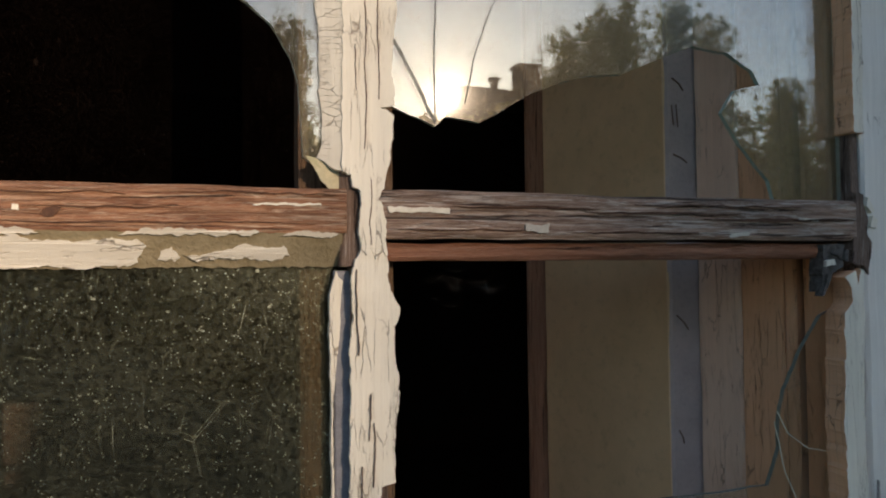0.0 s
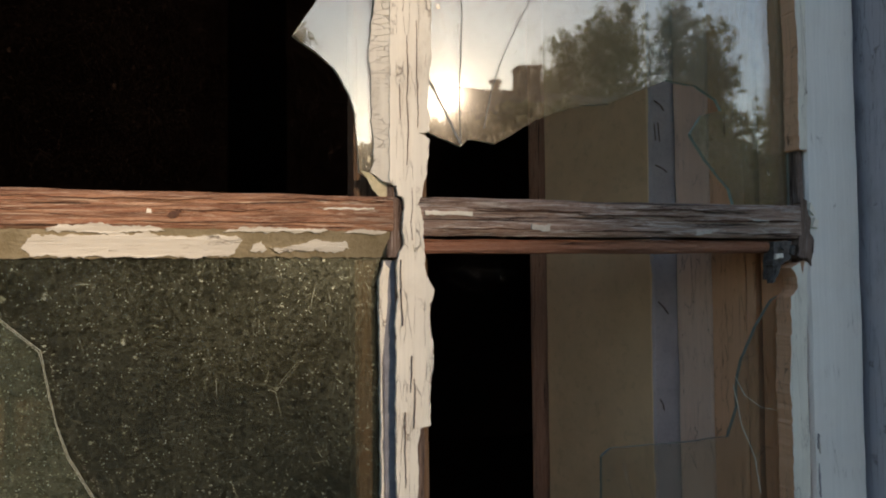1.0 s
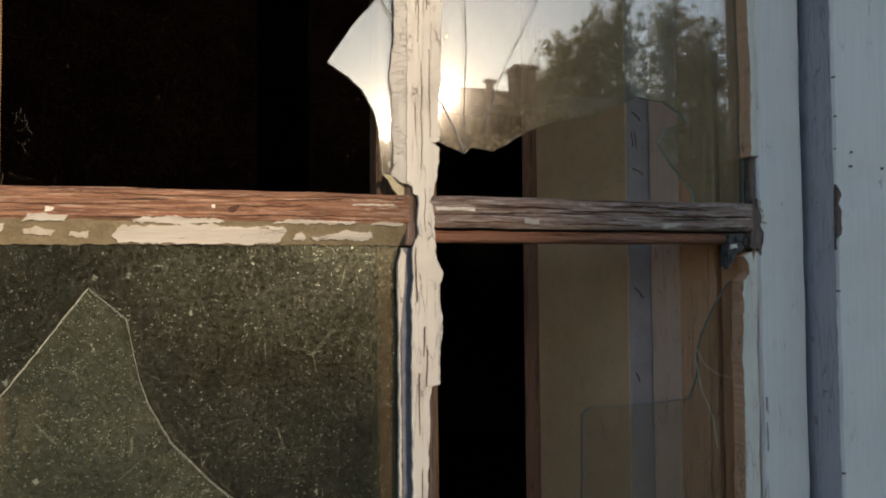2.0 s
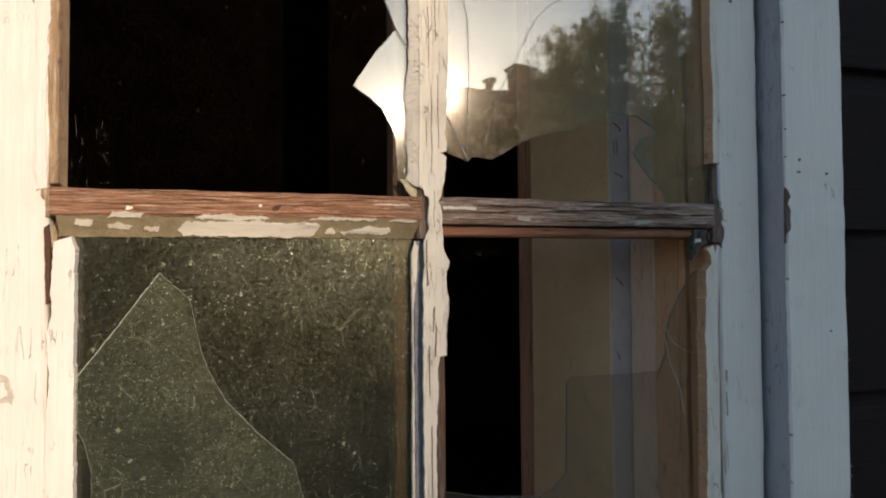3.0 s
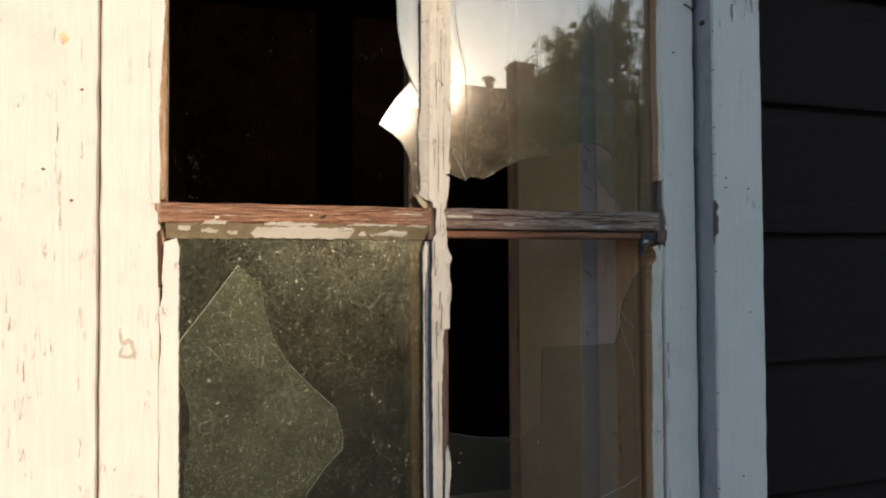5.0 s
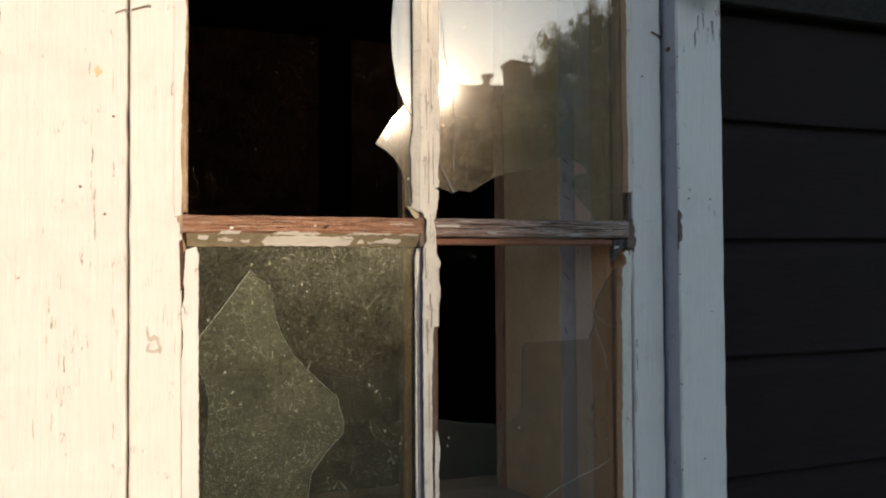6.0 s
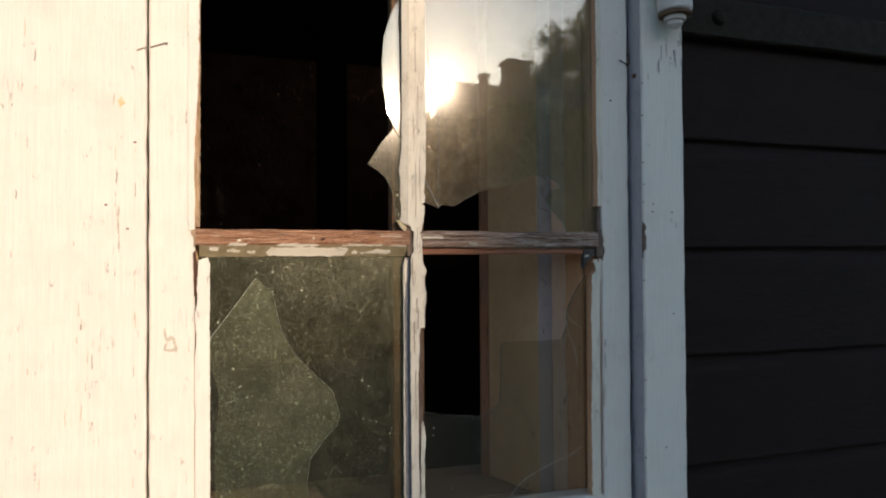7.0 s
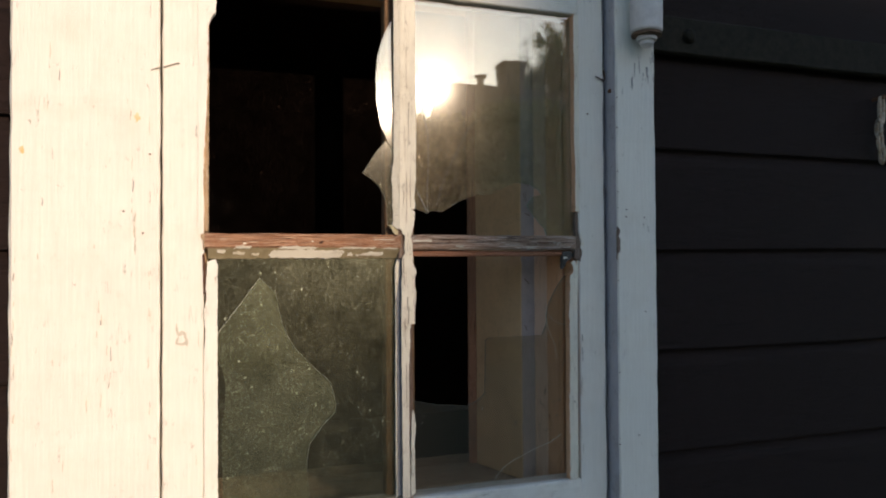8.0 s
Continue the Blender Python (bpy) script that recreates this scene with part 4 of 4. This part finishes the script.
def cobweb(cx, cz, wide, high, count, y):
    bm = bmesh.new()
    for i in range(count):
        a = Vector((cx + random.uniform(-wide, wide), y, cz + random.uniform(-high, high)))
        b = a + Vector((random.uniform(-0.5, 1) * wide, random.uniform(-0.01, 0.01), random.uniform(-1, 0.6) * high))
        mid = (a + b) / 2 + Vector((0, 0, -0.003))
        one = tube([a, mid, b], 0.00003, 3)
        me = bpy.data.meshes.new("thread")
        one.to_mesh(me)
        one.free()
        bm.from_mesh(me)
        bpy.data.meshes.remove(me)
    return bm
web = part("cobweb", cobweb(0.098, 1.392, 0.022, 0.012, 22, 0.03), M_WEB)
tagged(web, "thin grey cobweb hanging under the crossbar", "cobweb")
web = part("cobweb", cobweb(-0.235, 1.455, 0.012, 0.03, 14, 0.035), M_WEB)
tagged(web, "thin grey cobweb in the empty pane's corner", "cobweb")

# ---------- ironwork and nails ----------
hinge = thing("strap_hinge", "white-painted hinge pin with a tarred iron strap on the wall", "hinge", at=(0.47, -0.04, 1.79))
def at_hinge(ob):
    ob.matrix_local = Matrix.Translation((-0.47, 0.04, -1.79))
    return ob
HX, HY = 0.4520, -0.054
at_hinge(part("barrel", lathe([(0.010, 1.772), (0.0245, 1.773), (0.0264, 1.776), (0.0268, 1.820), (0.0264, 1.872), (0.023, 1.876)], (HX, HY, 0), "z", 32), M_WHITEIRON, hinge))
at_hinge(part("rust_line", lathe([(0.0185, 1.7665), (0.0250, 1.7675), (0.0254, 1.7715), (0.0185, 1.7722)], (HX, HY, 0), "z", 32), M_DARKRUST, hinge))
at_hinge(part("collar", lathe([(0.012, 1.7585), (0.0165, 1.760), (0.0172, 1.7645), (0.0155, 1.7665)], (HX, HY, 0)), M_WHITEIRON, hinge))
at_hinge(part("pin_end", lathe([(0.001, 1.7475), (0.007, 1.7485), (0.0115, 1.753), (0.0115, 1.7585)], (HX, HY, 0)), M_WHITEIRON, hinge, "white-painted pin end with rust"))
at_hinge(part("pin_plate", boxy(HX - 0.014, HX + 0.014, HY + 0.01, -0.0262, 1.779, 1.86), M_WHITEIRON, hinge))
strap = at_hinge(part("strap", plank(0.4890, 1.62, -0.006, 0.0115, 1.7620, 1.8290, "x", 0.0014, 0.03, 0.003, 121, (0, -0.004)), M_IRON, hinge, "tarred iron strap"))
part("bolt", lathe([(0.013, 0.001), (0.013, -0.004), (0.010, -0.009), (0.003, -0.011)], (0.575, -0.006, 1.795), "y", 14), M_IRON, strap, "bolt head")

def nail(name, pts, r, label, metal=M_NAIL):
    return tagged(part(name, tube(pts, r, 8), metal), label, "nail", "bent nails in the window trim")
nail("bent_nail", [(-0.3115, 0.004, 1.6635), (-0.3140, -0.0095, 1.6625), (-0.325, -0.0095, 1.6575)], 0.0008, "thin bent nail hammered flat across the seam")
nail("bent_nail", [(-0.3105, 0.004, 1.6640), (-0.308, -0.0025, 1.6655), (-0.292, -0.0025, 1.6720), (-0.2885, -0.0035, 1.6715)], 0.0009, "thin bent nail hammered flat across the seam")
nail("bent_nail", [(0.4040, 0.011, 1.6990), (0.4010, -0.004, 1.7040), (0.3940, -0.013, 1.7130), (0.3922, -0.014, 1.7145)], 0.0014, "rusty bent nail sticking out of the casement", M_DARKRUST)
nail("bent_nail", [(0.4040, 0.011, 1.6990), (0.3970, -0.003, 1.7020), (0.3835, -0.004, 1.7065)], 0.0011, "rusty bent nail sticking out of the casement", M_DARKRUST)
tagged(part("nail_head", lathe([(0.0030, 0.004), (0.0036, 0.0), (0.0018, -0.0025)], (0.4062, -0.0125, 1.681), "y", 10), M_RUST), "rusty nail head in the rebate", "nail")
for x, z, r, s in ((-0.343, 1.592, 0.0055, 131), (-0.483, 1.540, 0.0035, 132)):
    ring = [(x + r * 0.7 * math.cos(a * math.tau / 12), z + r * (1.5 if math.sin(a * math.tau / 12) < 0 else 1) * math.sin(a * math.tau / 12)) for a in range(12)]
    tagged(part("rusty_nail_head", slab(ragged(ring, 0.0008, 0.0024, s), -0.0090, -0.006), M_RUSTSTAIN), "flat nail head with an orange rust stain in the paint", "nail")

def dent(x, z, r, y, s):
    ring = [(x + r * math.cos(a * math.tau / 8), z + 0.7 * r * math.sin(a * math.tau / 8)) for a in range(8)]
    part("paint_chip", slab(ragged(ring, 0.001, 0.0008, s), y - 0.0006, y + 0.002), M_CORE, trim)
for i, (x, z) in enumerate(((0.369, 1.642), (0.4270, 1.463), (0.428, 1.475), (0.4630, 1.462), (0.447, 1.09), (0.463, 1.30))):
    dent(x, z, 0.0017, 0.0 if x < 0.398 else -0.026, 140 + i)
random.seed(31)
for i in range(22):
    dent(0.4862 - 0.0016 * random.random(), random.uniform(1.0, 1.74), random.uniform(0.0007, 0.0017), -0.026, 170 + i)
for i in range(12):
    dent(0.4098 + 0.0012 * random.random(), random.uniform(1.0, 1.78), random.uniform(0.0006, 0.0012), -0.026, 200 + i)
for i, (x, z) in enumerate(((-0.360, 1.46), (-0.327, 1.54), (-0.335, 1.43))):
    dent(x, z, 0.002, -0.008, 150 + i)

# broken lines of cracked paint along the board edges
random.seed(23)
for x, spread, z0, z1, count, board in ((-0.3270, 0.0012, 1.05, 1.78, 13, trim), (-0.352, 0.005, 1.30, 1.62, 4, trim), (-0.2640, 0.0025, 1.06, 1.70, 5, win), (-0.440, 0.02, 1.62, 1.75, 2, trim), (-0.3470, 0.0030, 1.38, 1.51, 8, trim), (-0.385, 0.013, 1.19, 1.34, 10, trim), (-0.430, 0.035, 1.05, 1.62, 9, trim), (-0.4925, 0.0025, 1.02, 1.40, 12, trim), (0.3535, 0.0020, 1.05, 1.36, 7, win)):
    for i in range(count):
        cx, cz = x + random.uniform(-spread, spread), random.uniform(z0, z1)
        long, w = random.uniform(0.006, 0.026), random.uniform(0.0002, 0.0008)
        part("paint_crack", slab(ragged([(cx - w, cz - long * 0.4), (cx + w * 0.6, cz - long * 0.5), (cx + w, cz + long * 0.2), (cx, cz + long * 0.5), (cx - w * 0.8, cz + long * 0.1)], 0.0016, 0.0008, 300 + i + int(abs(x) * 1000)), -0.0088 if board == trim else -0.0008, -0.005 if board == trim else 0.002), M_CHIP if i % 5 else M_CHIPGREY, board)

# weathered streaks below the hinge, torn paint at the pane's upper corner
random.seed(11)
for i in range(14):
    x = 0.485 - 0.045 * random.random() ** 1.6
    top, long = 1.753 - random.uniform(0.0, 0.05), random.uniform(0.004, 0.026)
    w = random.uniform(0.0003, 0.0009)
    part("paint_crack", slab(ragged([(x - w, top), (x - w * 0.5, top - long * 0.5), (x + 0.001, top - long), (x + w, top - long * 0.5), (x + w, top)], 0.002, 0.0010, 160 + i), -0.0268, -0.0245), M_CHIPGREY, trim)
part("paint_flake", slab(ragged([(-0.2560, 1.807), (-0.2560, 1.735), (-0.2500, 1.728), (-0.2475, 1.742), (-0.2400, 1.752), (-0.2390, 1.775), (-0.2415, 1.807)], 0.0015, 0.0012, 171), -0.0010, 0.010, 0.0010, 9), M_PAINT, win, "torn white paint at the top of the empty pane")

hook = thing("hook_and_chain", "pale rusty iron hook and chain hanging on the tarred wall", "wall hook", at=(1.036, 0.0, 1.710))
def link(cx, cz, rx, rz, r, turn):
    pts = [(rx * math.cos(a * math.tau / 16), 0, rz * math.sin(a * math.tau / 16)) for a in range(17)]
    bm = tube(pts, r, 8)
    bm.transform(Matrix.Translation((cx, -0.006, cz)) @ Matrix.Rotation(radians(turn), 4, "Z"))
    return bm
M_PALEIRON = plain("pale_rusted_iron", (0.50, 0.44, 0.36), (0.30, 0.18, 0.10), 150, 0.6, 0.2, 0.6)
part("shackle", link(0.004, -0.020, 0.010, 0.026, 0.0042, 20), M_PALEIRON, hook)
part("chain_link", link(-0.004, -0.058, 0.008, 0.018, 0.0038, 70), M_PALEIRON, hook)
part("chain_link", link(-0.001, -0.084, 0.008, 0.017, 0.0038, 15), M_PALEIRON, hook)
part("chain_link", link(0.004, -0.110, 0.007, 0.018, 0.0036, 75), M_PALEIRON, hook)
part("wall_pin", tube([(0.004, 0.014, 0.004), (0.004, -0.014, 0.006)], 0.004, 8), M_RUST, hook)

# ---------- the garden behind the viewer, mirrored in the glass ----------
HD = 27.0                                       # the neighbour's house stands this far out
EDGE = 0.205 + (HD + 3.5) * math.tan(radians(SUN_AZ))    # its gable end cuts off the sun from this line on
RIDGE, EAVE = 10.2, 6.3
house = thing("neighbour_house", "brown house with a tiled roof against the low sun", "house", at=(EDGE + 4.6, -HD - 3.5, 0))
def at_house(ob):
    ob.matrix_local = Matrix.Translation((-EDGE - 4.6, HD + 3.5, 0))
    return ob
bm = bmesh.new()
L, R2 = EDGE, EDGE + 9.2
prof = [(-HD - 7.0, 0), (-HD - 7.0, EAVE), (-HD - 3.5, RIDGE - 0.15), (-HD, EAVE), (-HD, 0)]
a = [bm.verts.new((L + 0.15, y, z)) for y, z in prof]
b = [bm.verts.new((R2 - 0.15, y, z)) for y, z in prof]
bm.faces.new(a), bm.faces.new(b[::-1])
for i in range(5):
    bm.faces.new((a[i], a[(i + 1) % 5], b[(i + 1) % 5], b[i]))
at_house(part("wall", bm, M_HOUSE, house))
for sgn in (1, -1):
    bm = bmesh.new()
    y0 = -HD - 3.5
    prof = [(y0, RIDGE), (y0 + sgn * 4.0, EAVE - 0.45), (y0 + sgn * 4.0, EAVE - 0.6), (y0, RIDGE - 0.16)]
    a = [bm.verts.new((L, y, z)) for y, z in prof]
    b = [bm.verts.new((R2, y, z)) for y, z in prof]
    bm.faces.new(a), bm.faces.new(b[::-1])
    for i in range(4):
        bm.faces.new((a[i], a[(i + 1) % 4], b[(i + 1) % 4], b[i]))
    at_house(part("roof", bm, M_ROOF, house))
CX = -0.2 + (HD + 4.5) * math.tan(radians(24.1))
chimney = at_house(part("chimney", boxy(CX - 0.55, CX + 0.55, -HD - 4.0, -HD - 3.0, RIDGE - 0.6, RIDGE + 1.05), M_BRICK, house))
part("chimney_cap", boxy(CX - 0.66, CX + 0.66, -HD - 4.1, -HD - 2.9, RIDGE + 1.06, RIDGE + 1.2), M_BRICK, chimney)
at_house(part("roof_vent", lathe([(0.2, RIDGE - 0.3), (0.2, RIDGE + 0.35), (0.34, RIDGE + 0.36), (0.34, RIDGE + 0.45)], (CX - 1.7, -HD - 3.5, 0), "z", 12), M_ROOF, house))
ant = part("antenna", tube([(CX + 0.9, -HD - 3.5, RIDGE - 0.2), (CX + 0.9, -HD - 3.5, RIDGE + 2.2)], 0.03, 6), M_IRON, house)
at_house(ant)
for dz in (1.6, 2.0):
    part("antenna_rod", tube([(CX + 0.4, -HD - 3.5, RIDGE + dz), (CX + 1.4, -HD - 3.5, RIDGE + dz)], 0.018, 6), M_IRON, ant)


def leaf_cloud(centres, per, size, seed):
    """Many small leaf blades scattered round clump centres (x, y, z, radius)."""
    rng = np.random.default_rng(seed)
    vs = []
    for cx, cy, cz, r in centres:
        d = rng.normal(size=(per, 3))
        d /= np.linalg.norm(d, axis=1)[:, None]
        p = np.array((cx, cy, cz)) + d * (r * rng.random(per) ** 0.45)[:, None]
        u = rng.normal(size=(per, 3))
        u /= np.linalg.norm(u, axis=1)[:, None]
        w = np.cross(u, rng.normal(size=(per, 3)))
        w /= np.linalg.norm(w, axis=1)[:, None]
        s = size * (0.6 + 0.8 * rng.random(per))[:, None]
        vs.append(np.stack([p - u * s, p + w * s * 0.6, p + u * s, p - w * s * 0.6], 1))
    allv = np.concatenate(vs).reshape(-1, 3)
    n = len(allv) // 4
    me = bpy.data.meshes.new("crown")
    me.from_pydata(allv.tolist(), [], np.arange(n * 4).reshape(n, 4).tolist())
    return me


def tree(x, y, height, spread, seed, label, leaves=27, low=0.16):
    """A tapered trunk with rising limbs; each limb carries a ragged, slightly hanging spray of small leaf clumps, with sky between."""
    rng = random.Random(seed)
    ob = thing("tree", label, "tree", "garden trees", at=(x, y, 0))
    trunk = [(0.15 * math.sin(i * 1.3 + seed), 0.15 * math.cos(i * 1.7 + seed) - 0.15, height * 0.93 * i / 7) for i in range(8)]
    part("trunk", tube(trunk, height * 0.014, 8, 0.12), M_BARK, ob)
    cl = []
    for i in range(46):
        f = low + (0.99 - low) * ((i + rng.random()) / 46) ** 0.9
        a = i * 2.4 + rng.uniform(-0.5, 0.5)
        reach = spread * (0.22 + 0.78 * math.sin(math.pi * min(1, (f - low + 0.2) / (1.2 - low)))) * rng.uniform(0.55, 1.08)
        zb = max(0.12, f - 0.16) * height * 0.93
        tip = Vector((reach * math.cos(a), reach * math.sin(a), f * height))
        mid = Vector((tip.x * 0.5, tip.y * 0.5, zb + (tip.z - zb) * 0.7))
        if i % 2 == 0:
            part("limb", tube([(0, 0, zb), mid, tip], height * 0.0045, 6, 0.25), M_BARK, ob)
        for k in range(22):
            u = rng.uniform(0.25, 1.05)
            p = Vector((0, 0, zb)).lerp(mid, u * 2) if u < 0.5 else mid.lerp(tip, u * 2 - 1)
            off = spread * 0.20
            p = p + Vector((rng.gauss(0, off), rng.gauss(0, off), rng.gauss(-0.1, off * 1.2)))
            cl.append((p.x, p.y, min(p.z, height), rng.uniform(0.22, 0.62)))
    me = leaf_cloud(cl, leaves, 0.10, seed)
    me.materials.append(M_LEAF)
    crown = new("crown", me)
    crown.parent = ob
    return ob


def bush(x, y, wide, high, seed, label, count=52, leaves=190):
    rng = random.Random(seed)
    ob = thing("bush", label, "bush", "garden bushes", at=(x, y, 0))
    part("stem", tube([(0, 0, 0), (0.05, 0.03, high * 0.5), (0.1, -0.05, high * 0.8)], 0.04, 6, 0.4), M_BARK, ob)
    cl = []
    for i in range(count):
        h = rng.random()
        rad = rng.uniform(0.3, 0.6)
        cl.append((rng.uniform(-wide, wide) * (1 - 0.35 * h), rng.uniform(-0.7, 0.7), min(high * (0.06 + 0.94 * h) * rng.uniform(0.88, 1.0), high - rad * rng.uniform(0.5, 1.0)), rad))
    me = leaf_cloud(cl, leaves, 0.075, seed)
    me.materials.append(M_BUSH)
    leaf = new("foliage", me)
    leaf.parent = ob
    return ob


def out(az, dist):
    return -0.15 + (dist + 0.9) * math.tan(radians(az)), -dist

for az, dist, h, sp, s in ((25.2, 44, 15.4, 2.4, 1), (27.6, 43, 18.2, 2.7, 2), (29.9, 43, 20.2, 2.9, 3), (32.0, 43, 21.0, 2.7, 9), (36.0, 41, 21.0, 2.9, 4), (38.6, 41, 19.6, 2.8, 10), (43.6, 41, 15.5, 2.4, 11), (47.6, 40, 20, 3.6, 8), (8.4, 44, 19.5, 2.3, 5), (4.6, 45, 16.5, 2.8, 12), (0, 46, 14, 4.5, 6), (-9, 45, 16, 5, 7)):
    x, y = out(az, dist)
    tree(x, y, h, sp, s, "tall leafy birch dark against the evening sky")
for az, dist, w, h, s in ((18.6, 17, 1.7, 5.35, 11), (21.4, 16, 1.6, 5.4, 31), (24.6, 15, 1.7, 5.5, 12), (28, 14, 1.8, 5.3, 13), (32.5, 14, 1.8, 5.5, 21), (37, 13, 1.9, 4.9, 14), (40, 14, 2.0, 4.6, 29), (45, 13, 2.0, 4.6, 30), (15.4, 17, 1.7, 5.3, 15), (12.8, 17.5, 1.6, 5.4, 32), (10.0, 17, 1.6, 5.3, 22), (6.5, 17, 1.5, 5.7, 16), (2, 16, 1.7, 4.2, 23), (-4, 15, 2.0, 3.8, 17), (-13, 14, 2.4, 3.6, 18), (43, 12, 2.0, 3.6, 19), (-25, 13, 2.6, 3.6, 20),
                         (20, 9, 1.2, 1.9, 24), (28, 9, 1.3, 2.0, 25), (12, 9.5, 1.2, 1.7, 26), (4, 9, 1.3, 1.8, 27), (36, 8.5, 1.2, 1.9, 28)):
    x, y = out(az, dist)
    bush(x, y, w, h, s, "loose garden bush catching the low sun", *((70, 420) if 8 < az < 34 and h > 5 else (52, 190)))

# an added far belt of woodland closes the view, blocking bright horizon sky
rng = np.random.default_rng(77)
belt = []
for i in range(150):
    az = radians(-50 + 115 * rng.random())
    d = 62 + 14 * rng.random()
    belt.append((d * math.sin(az), -d * math.cos(az), 0.5 + 6.5 * rng.random() ** 1.2, 1.6 + 1.6 * rng.random()))
me = leaf_cloud(belt, 260, 0.34, 78)
me.name = "far_woods"
me.materials.append(M_LEAF)
tagged(new("far_woods", me), "added belt of leafy woodland, blocks bright sky beyond the garden", "woodland", kind="stuff")
